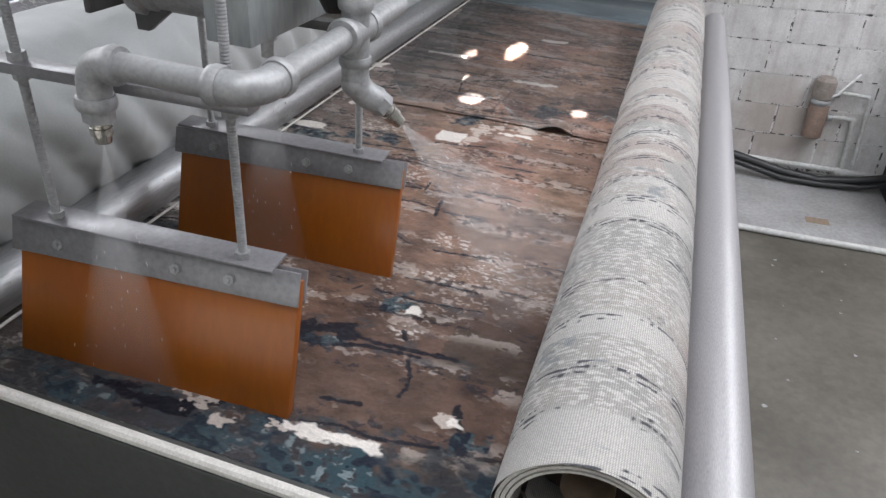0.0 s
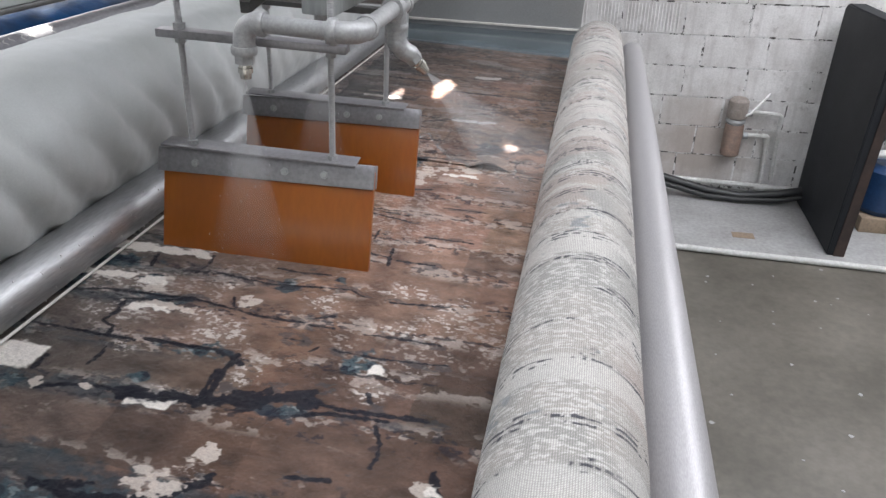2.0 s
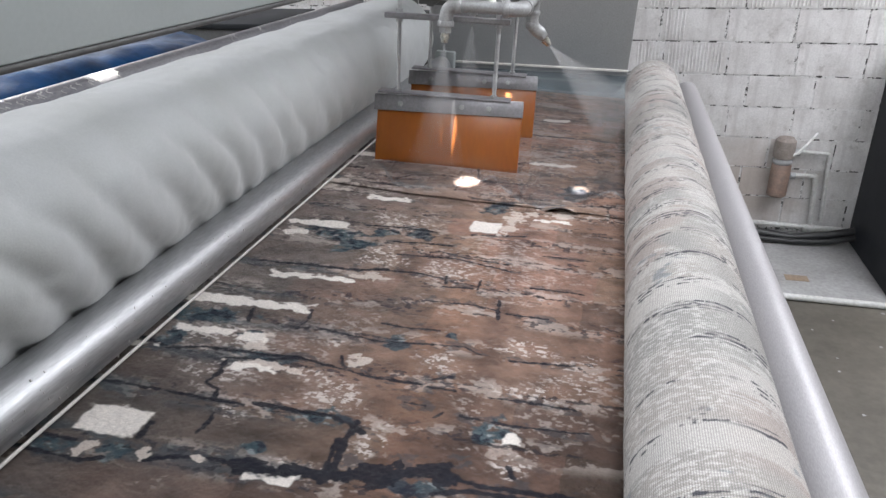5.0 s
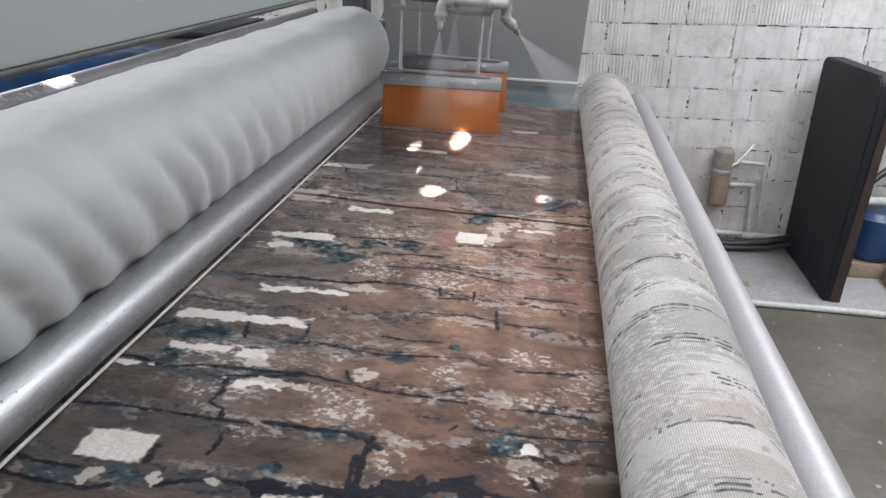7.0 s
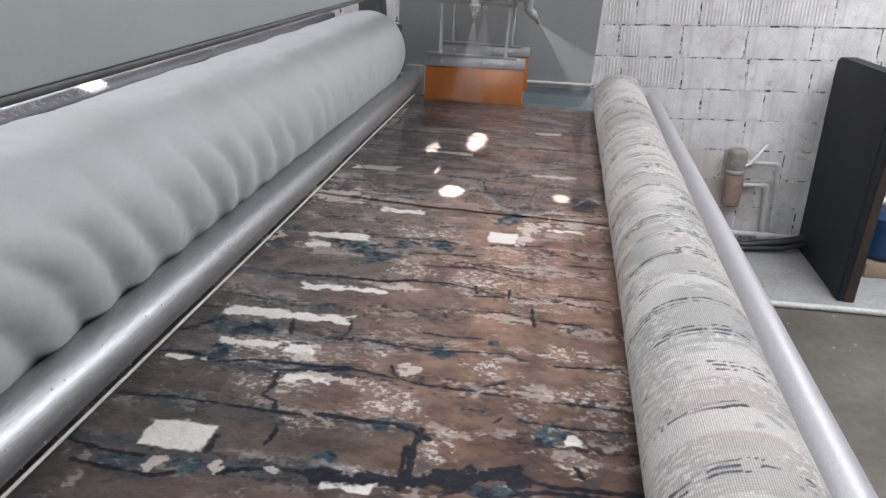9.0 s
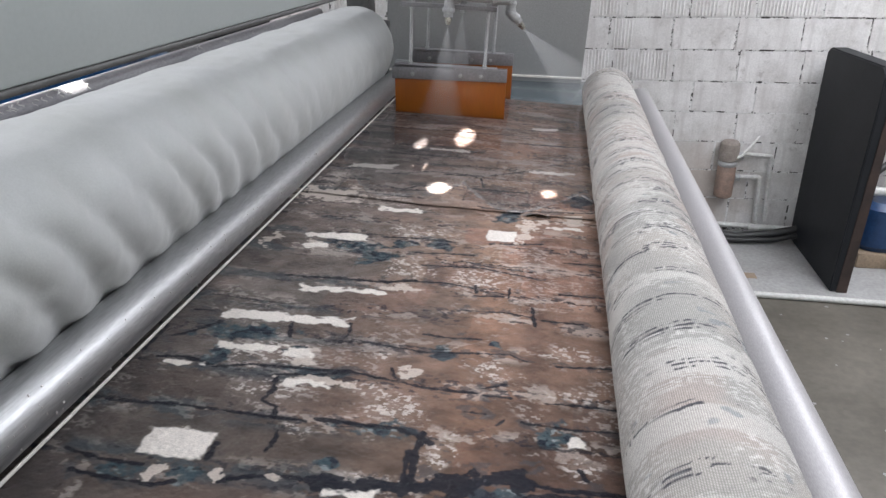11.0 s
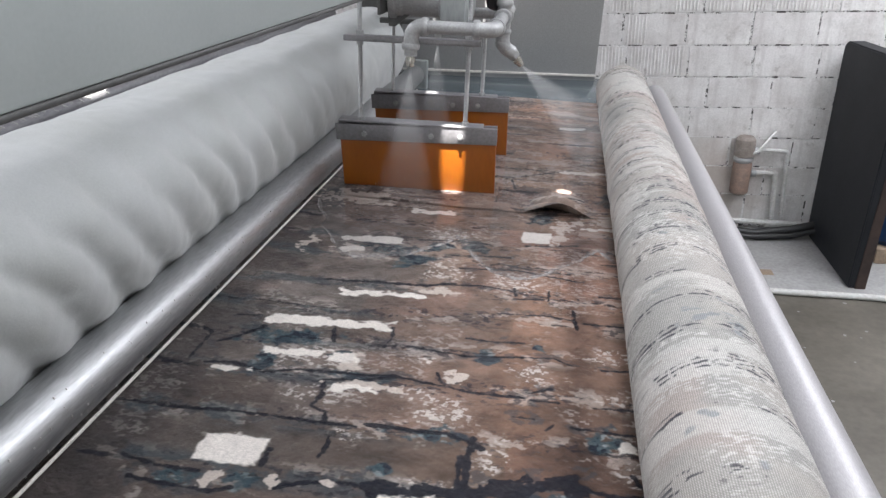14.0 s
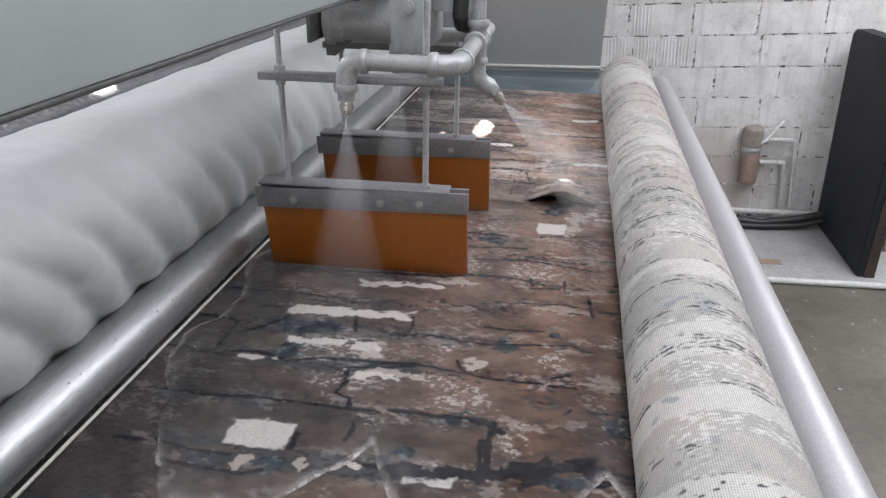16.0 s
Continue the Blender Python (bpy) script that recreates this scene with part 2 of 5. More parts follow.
def film_material(name, rough, body, tint, body_amount, scale):
    """A thin layer of water: see-through, with its gloss from Fresnel and a little cloudiness."""
    m = bpy.data.materials.new(name)
    m.use_nodes = True
    nt = m.node_tree
    nt.nodes.remove(nt.nodes["Principled BSDF"])
    out = nt.nodes["Material Output"]
    tr, gl, df = add(nt, "ShaderNodeBsdfTransparent"), add(nt, "ShaderNodeBsdfGlossy", Roughness=rough), add(nt, "ShaderNodeBsdfDiffuse")
    tr.inputs["Color"].default_value = (*tint, 1)
    df.inputs["Color"].default_value = (*body, 1)
    v = coords(nt)
    n1, n2 = noise_tex(nt, v, scale, 3), noise_tex(nt, v, scale * 0.3, 3)
    bp = add(nt, "ShaderNodeBump", Strength=0.25, Distance=0.004)
    nt.links.new(n1, bp.inputs["Height"])
    fr = add(nt, "ShaderNodeFresnel", IOR=1.33)
    for n in (gl, fr):
        nt.links.new(bp.outputs[0], n.inputs["Normal"])
    m1, m2 = nt.nodes.new("ShaderNodeMixShader"), nt.nodes.new("ShaderNodeMixShader")
    uv, sep = nt.nodes.new("ShaderNodeUVMap"), nt.nodes.new("ShaderNodeSeparateXYZ")
    nt.links.new(uv.outputs[0], sep.inputs[0])
    lines = [ramp(nt, sep.outputs[k], [(0.0, (a,) * 3), (0.006, (0.55,) * 3), (0.020, (0.10,) * 3), (0.10, (0, 0, 0))]) for k, a in ((1, 0.75), (0, 0.6))]
    foam = mixc(nt, 1.0, mixc(nt, 1.0, lines[0], lines[1], "LIGHTEN"), ramp(nt, noise_tex(nt, v, 38, 5, 0.7), [(0.40, (0.14,) * 3), (0.6, (1,) * 3)]), "MULTIPLY")
    cloudy = ramp(nt, n2, [(0.35, (0, 0, 0)), (0.8, (body_amount,) * 3)])
    nt.links.new(mixc(nt, 1.0, cloudy, foam, "ADD"), m1.inputs[0])
    nt.links.new(tr.outputs[0], m1.inputs[1])
    nt.links.new(df.outputs[0], m1.inputs[2])
    nt.links.new(fr.outputs[0], m2.inputs[0])
    nt.links.new(m1.outputs[0], m2.inputs[1])
    nt.links.new(gl.outputs[0], m2.inputs[2])
    nt.links.new(m2.outputs[0], out.inputs["Surface"])
    return m


def mist_material(name, density, streak):
    """Fine spray: mostly see-through, pale, in streaks that fan from the nozzle and thin out."""
    m = bpy.data.materials.new(name)
    m.use_nodes = True
    nt = m.node_tree
    nt.nodes.remove(nt.nodes["Principled BSDF"])
    uv = nt.nodes.new("ShaderNodeUVMap")
    mp = nt.nodes.new("ShaderNodeMapping")
    mp.inputs["Scale"].default_value = (streak, 1.2, 1)
    nt.links.new(uv.outputs[0], mp.inputs["Vector"])
    n = noise_tex(nt, mp.outputs[0], 6, 4, 0.6)
    sep = nt.nodes.new("ShaderNodeSeparateXYZ")
    nt.links.new(uv.outputs[0], sep.inputs[0])
    fade = ramp(nt, sep.outputs[1], [(0.0, (1.5,) * 3), (0.15, (1.0,) * 3), (1.0, (0.45,) * 3)])
    side = ramp(nt, sep.outputs[0], [(0.0, (0.25,) * 3), (0.25, (1,) * 3), (0.75, (1,) * 3), (1.0, (0.25,) * 3)])
    dens = ramp(nt, n, [(0.3, (density * 0.55,) * 3), (0.75, (density,) * 3)])
    f = mixc(nt, 1.0, mixc(nt, 1.0, dens, fade, "MULTIPLY"), side, "MULTIPLY")
    tr, df = add(nt, "ShaderNodeBsdfTransparent"), add(nt, "ShaderNodeBsdfTranslucent")
    dd = add(nt, "ShaderNodeBsdfDiffuse")
    df.inputs["Color"].default_value = dd.inputs["Color"].default_value = (0.85, 0.86, 0.87, 1)
    half, mx = nt.nodes.new("ShaderNodeMixShader"), nt.nodes.new("ShaderNodeMixShader")
    nt.links.new(df.outputs[0], half.inputs[1])
    nt.links.new(dd.outputs[0], half.inputs[2])
    nt.links.new(f, mx.inputs[0])
    nt.links.new(tr.outputs[0], mx.inputs[1])
    nt.links.new(half.outputs[0], mx.inputs[2])
    nt.links.new(mx.outputs[0], nt.nodes["Material Output"].inputs["Surface"])
    return m


M["backing"] = mortar_material()
M["fleece"], M["orange"], M["carpet"], M["weave"], M["block"] = fleece_material(), orange_material(), carpet_material(), backing_material(), block_material()
M["water"] = film_material("water_film", 0.06, (0.45, 0.42, 0.41), (0.99, 0.99, 1.0), 0.10, 22)
M["foam"] = surface("foam", (0.62, 0.61, 0.6), (0.45, 0.43, 0.42), 0.5, 0, 60, 300)
M["mist"] = mist_material("spray_mist", 0.13, 5.0)
M["mist_side"] = mist_material("side_mist", 0.16, 7.0)


# Building helpers
def link_mesh(name, bm, material, parent=None, label="", smooth=True):
    me = bpy.data.meshes.new(name)
    bm.to_mesh(me)
    bm.free()
    me.materials.append(material)
    if smooth:
        me.shade_smooth()
        me.set_sharp_from_angle(angle=radians(35))
    ob = new(name, me)
    ob.parent = parent
    return tagged(ob, label)


def part(name, bm, material, parent, label="", smooth=True):
    return link_mesh(name, bm, material, parent, label, smooth)


def thing(name, label, category, group="", m=None):
    ob = tagged(new(name), label, category, group)
    if m is not None:
        ob.matrix_world = m
    return ob


def box(x0, x1, y0, y1, z0, z1, bevel=0.0, bm=None, m=None):
    bm = bm or bmesh.new()
    b2 = bmesh.new()
    bmesh.ops.create_cube(b2, size=1, matrix=Matrix.Translation(((x0 + x1) / 2, (y0 + y1) / 2, (z0 + z1) / 2)) @ Matrix.Diagonal((x1 - x0, y1 - y0, z1 - z0, 1)))
    if bevel:
        bmesh.ops.bevel(b2, geom=b2.edges[:], offset=bevel, segments=2, affect="EDGES", profile=0.5)
    if m is not None:
        bmesh.ops.transform(b2, matrix=m, verts=b2.verts[:])
    merge(bm, b2)
    return bm


def merge(bm, other):
    tmp = bpy.data.meshes.new("tmp")
    other.to_mesh(tmp)
    other.free()
    bm.from_mesh(tmp)
    bpy.data.meshes.remove(tmp)


def tube(points, radius, seg=16, bm=None, caps=True):
    """A round bar along a line of points; radius is one number or one for each point."""
    bm = bm or bmesh.new()
    pts = [Vector(p) for p in points]
    rad = radius if isinstance(radius, (list, tuple)) else [radius] * len(pts)
    rings, side = [], None
    for i, p in enumerate(pts):
        d = (pts[min(i + 1, len(pts) - 1)] - pts[max(i - 1, 0)]).normalized()
        if side is None:
            side = d.orthogonal().normalized()
        side = (side - d * side.dot(d)).normalized()
        up = d.cross(side)
        rings.append([bm.verts.new(p + rad[i] * (side * math.cos(a) + up * math.sin(a))) for a in (2 * math.pi * k / seg for k in range(seg))])
    for r0, r1 in zip(rings, rings[1:]):
        for k in range(seg):
            bm.faces.new((r0[k], r0[(k + 1) % seg], r1[(k + 1) % seg], r1[k]))
    if caps:
        bm.faces.new(rings[0][::-1])
        bm.faces.new(rings[-1])
    return bm


def bend(a, corner, b, r, n=7):
    """Points that go from a round a corner to b with an easy turn."""
    a, c, b = Vector(a), Vector(corner), Vector(b)
    p, q = c + (a - c).normalized() * r, c + (b - c).normalized() * r
    arc = [p.lerp(c, s).lerp(c.lerp(q, s), s) for s in (k / n for k in range(n + 1))]
    return [a, *arc, b]


def value_noise(x, y, seed):
    """Smooth random field on numpy arrays, about 0 to 1."""
    def h(i, j):
        n = (i * 374761393 + j * 668265263 + seed * 974711) & 0x7FFFFFFF
        n = ((n ^ (n >> 13)) * 1274126177) & 0x7FFFFFFF
        return ((n ^ (n >> 16)) & 0xFFFF) / 65535.0
    i, j = np.floor(x).astype(np.int64), np.floor(y).astype(np.int64)
    fx, fy = x - i, y - j
    fx, fy = fx * fx * (3 - 2 * fx), fy * fy * (3 - 2 * fy)
    return (h(i, j) * (1 - fx) + h(i + 1, j) * fx) * (1 - fy) + (h(i, j + 1) * (1 - fx) + h(i + 1, j + 1) * fx) * fy


def fractal(x, y, seed, octaves=4):
    total, amp, norm = 0, 1.0, 0.0
    for k in range(octaves):
        total = total + amp * value_noise(x * 2 ** k, y * 2 ** k, seed + 17 * k)
        norm += amp
        amp *= 0.55
    return total / norm


def step(a, b, x):
    s = np.clip((x - a) / (b - a), 0, 1)
    return s * s * (3 - 2 * s)


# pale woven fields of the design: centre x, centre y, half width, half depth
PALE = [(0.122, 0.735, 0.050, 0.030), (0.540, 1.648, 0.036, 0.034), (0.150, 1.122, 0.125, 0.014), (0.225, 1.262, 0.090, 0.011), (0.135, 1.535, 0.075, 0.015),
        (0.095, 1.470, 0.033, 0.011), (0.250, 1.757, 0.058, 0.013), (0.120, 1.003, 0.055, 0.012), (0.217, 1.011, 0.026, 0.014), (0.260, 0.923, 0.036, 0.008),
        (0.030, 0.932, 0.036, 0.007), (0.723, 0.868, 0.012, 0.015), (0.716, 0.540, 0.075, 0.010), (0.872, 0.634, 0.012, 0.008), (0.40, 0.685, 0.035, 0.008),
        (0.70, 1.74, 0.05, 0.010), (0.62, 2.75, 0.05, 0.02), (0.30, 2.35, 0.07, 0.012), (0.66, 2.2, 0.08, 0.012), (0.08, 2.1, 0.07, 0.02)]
# where the courses of the design run along the carpet
COURSES = [-0.6, 0.40, 0.555, 0.70, 0.825, 0.955, 1.075, 1.20, 1.31, 1.46, 1.575, 1.68, 1.775]


# the worn-masonry design of the carpet: cracks and upright joints (width, then the points they run through), and fields
# of dye, wear with painted glints, and cream (centre, half size)
CRACKS_FRONT = [(0.006, -0.029, 0.691, 0.033, 0.680, 0.095, 0.681), (0.007, 0.007, 0.652, 0.072, 0.647, 0.132, 0.649, 0.159, 0.661), (0.008, 0.214, 0.671, 0.256, 0.691, 0.312, 0.701, 0.356, 0.699), (0.016, 0.352, 0.698, 0.397, 0.702, 0.469, 0.715, 0.517, 0.723), (0.022, 0.516, 0.728, 0.588, 0.749, 0.619, 0.769, 0.649, 0.761), (0.01, 0.649, 0.759, 0.694, 0.755, 0.759, 0.761, 0.832, 0.767), (0.005, 0.662, 0.550, 0.723, 0.564, 0.774, 0.559, 0.865, 0.576), (0.008, 0.669, 0.604, 0.726, 0.615), (0.009, 0.631, 0.722, 0.681, 0.741, 0.773, 0.749), (0.014, 0.398, 0.500, 0.487, 0.499, 0.513, 0.524, 0.560, 0.561), (0.014, 0.347, 0.505, 0.409, 0.519)]
CRACKS_NEAR = [(0.006, -0.036, 0.808, 0.017, 0.811, 0.072, 0.820, 0.179, 0.822, 0.294, 0.824), (0.009, 0.310, 0.833, 0.385, 0.834, 0.440, 0.837, 0.475, 0.827, 0.500, 0.815), (0.004, 0.540, 0.905, 0.574, 0.906), (0.005, 0.671, 0.954, 0.757, 0.961, 0.814, 0.962), (0.004, 0.636, 0.895, 0.719, 0.895, 0.837, 0.908), (0.004, 0.561, 0.973, 0.599, 0.995)]
CRACKS_MID = [(0.008, -0.022, 0.941, 0.023, 0.949, 0.083, 0.938), (0.006, 0.086, 0.933, 0.151, 0.954, 0.265, 0.963, 0.325, 0.973), (0.006, 0.202, 0.934, 0.270, 0.949, 0.326, 0.970), (0.005, 0.326, 0.971, 0.401, 0.962, 0.464, 0.953, 0.553, 0.959), (0.004, 0.568, 0.954, 0.612, 0.957), (0.004, 0.318, 1.072, 0.442, 1.063, 0.527, 1.078, 0.601, 1.091, 0.634, 1.074), (0.004, 0.692, 1.070, 0.802, 1.087), (0.008, -0.032, 1.010, -0.004, 1.032, 0.033, 1.078), (0.005, -0.037, 1.109, 0.014, 1.118), (0.004, 0.431, 1.124, 0.487, 1.124, 0.542, 1.132), (0.004, 0.482, 1.236, 0.588, 1.248, 0.636, 1.242), (0.005, 0.660, 1.234, 0.741, 1.237), (0.004, 0.509, 1.303, 0.570, 1.315), (0.005, 0.693, 1.355, 0.755, 1.359, 0.805, 1.360)]
CRACKS_FAR = [(0.01, 0.198, 1.313, 0.314, 1.323, 0.374, 1.346), (0.005, 0.300, 1.325, 0.439, 1.348, 0.508, 1.336), (0.005, 0.372, 1.425, 0.505, 1.445, 0.640, 1.420), (0.004, 0.460, 1.471, 0.531, 1.456, 0.625, 1.452), (0.005, 0.242, 1.560, 0.356, 1.580, 0.416, 1.576), (0.006, 0.345, 1.490, 0.413, 1.504, 0.483, 1.508), (0.005, 0.517, 1.589, 0.645, 1.621), (0.004, 0.704, 1.524, 0.813, 1.530), (0.008, 0.083, 1.300, 0.198, 1.313), (0.005, 0.128, 1.879, 0.293, 1.919), (0.005, 0.159, 2.040, 0.278, 2.100, 0.445, 2.100), (0.005, 0.480, 2.124, 0.623, 2.211), (0.006, -0.055, 1.896, 0.014, 1.904), (0.005, 0.163, 2.290, 0.291, 2.375, 0.417, 2.349), (0.005, 0.459, 1.831, 0.541, 1.821, 0.637, 1.834, 0.782, 1.863), (0.006, 0.115, 1.928, 0.225, 1.912, 0.253, 1.943)]
JOINTS = [(0.006, 0.206, 0.929, 0.213, 0.893, 0.206, 0.861, 0.234, 0.849, 0.240, 0.826), (0.005, 0.259, 0.793, 0.264, 0.769, 0.258, 0.746), (0.008, 0.482, 0.836, 0.480, 0.801, 0.481, 0.756, 0.483, 0.726), (0.005, 0.280, 1.132, 0.287, 1.096, 0.279, 1.061), (0.006, 0.168, 1.109, 0.181, 1.056), (0.004, 0.583, 1.358, 0.583, 1.311), (0.005, 0.636, 1.284, 0.644, 1.208), (0.005, 0.506, 1.350, 0.510, 1.317), (0.005, 0.395, 0.997, 0.409, 0.969), (0.004, 0.181, 0.748, 0.182, 0.709), (0.008, 0.727, 0.802, 0.735, 0.784), (0.005, 0.457, 1.991, 0.438, 2.085), (0.005, 0.760, 0.733, 0.777, 0.700, 0.781, 0.676, 0.777, 0.651), (0.009, 0.868, 0.663, 0.884, 0.619), (0.006, 0.468, 0.791, 0.472, 0.731), (0.004, 0.595, 0.881, 0.606, 0.897)]
TEAL = [(0.166, 0.672, 0.019, 0.020), (0.100, 1.059, 0.078, 0.034), (0.358, 0.733, 0.013, 0.020), (0.201, 1.492, 0.067, 0.036), (0.392, 1.543, 0.028, 0.031), (0.477, 1.067, 0.018, 0.021), (0.694, 0.872, 0.025, 0.027), (0.212, 1.013, 0.018, 0.018), (0.411, 0.833, 0.059, 0.019), (0.268, 0.955, 0.058, 0.013), (0.072, 0.967, 0.017, 0.033), (0.259, 1.434, 0.039, 0.034), (0.897, 0.606, 0.026, 0.020), (0.759, 0.495, 0.064, 0.035), (0.606, 0.724, 0.038, 0.018), (0.572, 1.123, 0.017, 0.012), (0.751, 1.974, 0.051, 0.063), (0.300, 1.531, 0.034, 0.026), (0.553, 1.770, 0.039, 0.032), (0.065, 0.672, 0.023, 0.024)]
BLOOM = [(0.218, 0.894, 0.065, 0.031), (0.370, 0.924, 0.056, 0.024), (0.411, 0.882, 0.055, 0.041), (0.512, 0.795, 0.025, 0.044), (0.372, 1.035, 0.020, 0.019), (0.708, 1.113, 0.043, 0.030), (0.565, 1.028, 0.040, 0.027), (0.413, 0.719, 0.052, 0.013), (0.160, 0.999, 0.045, 0.045), (0.336, 1.608, 0.071, 0.055), (0.501, 1.371, 0.050, 0.056), (0.346, 1.386, 0.044, 0.029), (0.719, 0.983, 0.049, 0.021), (0.727, 0.802, 0.025, 0.019), (0.328, 1.436, 0.039, 0.038), (0.811, 1.063, 0.041, 0.056), (0.292, 0.804, 0.026, 0.020), (0.115, 0.767, 0.021, 0.006)]
CREAM = [(0.037, 1.817, 0.082, 0.046), (0.229, 0.997, 0.022, 0.023), (0.266, 0.931, 0.047, 0.009), (0.208, 0.688, 0.010, 0.015), (0.122, 0.676, 0.012, 0.014), (-0.022, 1.481, 0.021, 0.036), (0.092, 1.471, 0.028, 0.018), (0.342, 1.297, 0.033, 0.013), (0.721, 1.793, 0.066, 0.024), (0.601, 1.687, 0.021, 0.062), (0.504, 0.544, 0.033, 0.023), (0.549, 0.606, 0.025, 0.017), (0.549, 0.506, 0.016, 0.012), (0.638, 0.527, 0.023, 0.009), (0.724, 0.541, 0.050, 0.007), (0.860, 0.628, 0.010, 0.011), (0.285, 0.695, 0.020, 0.007), (0.423, 0.991, 0.017, 0.017)]


def run_of(u, v, strokes, ragged, amount=0.5):
    """How strongly each place of the grid lies on one of the strokes, whose edges are ragged."""
    out = np.zeros_like(u)
    us, vs = u[:, 0], v[0, :]
    for width, *flat in strokes:
        pts = np.array(flat).reshape(-1, 2)
        for (ax, ay), (bx, by) in zip(pts, pts[1:]):
            pad = width + 0.02
            i0, i1 = np.searchsorted(us, (min(ax, bx) - pad, max(ax, bx) + pad))
            j0, j1 = np.searchsorted(vs, (min(ay, by) - pad, max(ay, by) + pad))
            if i0 == i1 or j0 == j1:
                continue
            uu, vv = u[i0:i1, j0:j1], v[i0:i1, j0:j1]
            dx, dy = bx - ax, by - ay
            k = np.clip(((uu - ax) * dx + (vv - ay) * dy) / (dx * dx + dy * dy), 0, 1)
            d = np.hypot(uu - ax - k * dx, (vv - ay - k * dy) * 1.25) + (0.006 + amount * width) * (ragged[i0:i1, j0:j1] - 0.5)
            out[i0:i1, j0:j1] = np.maximum(out[i0:i1, j0:j1], step(width * 0.55 + 0.0022, width * 0.55 - 0.0004, d))
    return out


def field_of(u, v, fields, ragged, edge, rough):
    """How far each place lies inside one of the ragged fields."""
    out = np.zeros_like(u)
    for cx, cy, hx, hy in fields:
        d = np.hypot((u - cx) / hx, (v - cy - 0.08 * (u - cx)) / hy) - 1 + rough * (ragged - 0.5)
        out = np.maximum(out, step(edge, -edge, d))
    return out


def tint(base, colour, amount):
    return base + (np.array(colour) - base) * amount[..., None]


def design(u, v, seed):
    """The carpet's worn-masonry design at places u (across) and v (along), as linear colours."""
    wob = 0.030 * (fractal(u * 4, v * 3, seed + 1) - 0.5) + 0.010 * (fractal(u * 22, v * 22, seed + 2) - 0.5)
    w = v - 0.05 * (u - 0.35) + wob * 1.2
    rng = random.Random(seed)
    edges = list(COURSES)
    while edges[-1] < 5:
        edges.append(edges[-1] + rng.uniform(0.08, 0.125))
    edges = np.array(edges)
    row = np.clip(np.searchsorted(edges, w) - 1, 0, len(edges) - 2)
    d_row = np.minimum(w - edges[row], edges[row + 1] - w)
    length = 0.19 + 0.16 * ((row * 7919) % 13) / 13
    uu = u + 0.05 * ((row * 104729) % 11) + wob * 1.2
    col = np.floor(uu / length).astype(np.int64)
    fr = uu / length - col
    d_col = np.minimum(fr, 1 - fr) * length
    tone = value_noise(row * 3.37 + 0.5, col * 5.11 + 0.5, seed + 3)
    hue = value_noise(row * 1.73 + 9.5, col * 2.91 + 3.5, seed + 4)
    cloud = fractal(u * 6, v * 8, seed + 5)
    fine = fractal(u * 60, v * 110, seed + 6, 3)
    zone = fractal(u * 5 + 3, v * 6, seed + 8)
    gate = fractal(u * 7, v * 9, seed + 9)
    rag = fractal(u * 85, v * 110, seed + 10, 3)
    coarse = fractal(u * 30, v * 46, seed + 24, 4)
    mottle = fractal(u * 24, v * 34, seed + 21, 4)

    # ground colours: grey on one side, tan to rose on the other, differing from stone to stone
    brown, grey, rose, umber = (0.298, 0.194, 0.142), (0.176, 0.150, 0.137), (0.320, 0.180, 0.142), (0.106, 0.077, 0.067)
    right = step(0.10, 0.60, u + 0.25 * (cloud - 0.5))
    base = tint(np.ones((*u.shape, 3)) * np.array(grey), brown, right)
    base = tint(base, rose, np.clip(hue - 0.35, 0, 1) * 1.2 * (0.25 + 0.75 * right))
    base = tint(base, umber, step(0.5, 0.85, tone) * 0.55)
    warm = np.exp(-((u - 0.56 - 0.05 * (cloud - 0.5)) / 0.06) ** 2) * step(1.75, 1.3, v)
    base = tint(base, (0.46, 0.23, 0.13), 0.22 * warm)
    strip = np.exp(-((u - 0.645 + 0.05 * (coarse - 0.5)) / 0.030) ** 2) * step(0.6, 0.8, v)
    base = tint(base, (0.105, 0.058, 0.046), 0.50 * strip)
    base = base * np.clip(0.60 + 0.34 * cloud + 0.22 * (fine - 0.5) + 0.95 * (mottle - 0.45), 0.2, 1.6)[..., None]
    # light and the roll's shade put into the colour: darker near, brighter far
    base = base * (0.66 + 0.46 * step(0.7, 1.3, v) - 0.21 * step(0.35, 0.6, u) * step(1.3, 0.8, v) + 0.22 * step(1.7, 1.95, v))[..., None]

    # slight wear, and wet glints put into the colour: scattered scratches and paler, scuffed fields with flecks
    scuff_glint = field_of(u, v, BLOOM, coarse, 0.55, 2.2)
    fleck = step(0.560, 0.620, fractal(u * 115, v * 190, seed + 7, 3) + 0.10 * (coarse - 0.5))
    base = tint(base, (0.50, 0.40, 0.345), 0.24 * scuff_glint * step(0.30, 0.62, coarse))
    base = tint(base, (0.74, 0.68, 0.64), 0.62 * fleck * np.clip(scuff_glint * 1.1 + 0.45 * step(0.57, 0.66, zone + 0.3 * (coarse - 0.5)), 0, 1))
    base = tint(base, (0.62, 0.55, 0.50), 0.38 * step(0.60, 0.66, fractal(u * 18, v * 36, seed + 20, 4) + 0.40 * (rag - 0.5)) * step(0.045, 0.012, d_row))

    # a darker margin towards the roller, then dye: teal and navy pools, then the cracks and joints
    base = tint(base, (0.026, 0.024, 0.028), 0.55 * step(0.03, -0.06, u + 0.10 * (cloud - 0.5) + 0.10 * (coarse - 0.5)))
    dye = fractal(u * 48, v * 62, seed + 15, 3)
    pool = field_of(u, v, TEAL, coarse, 0.18, 2.4)
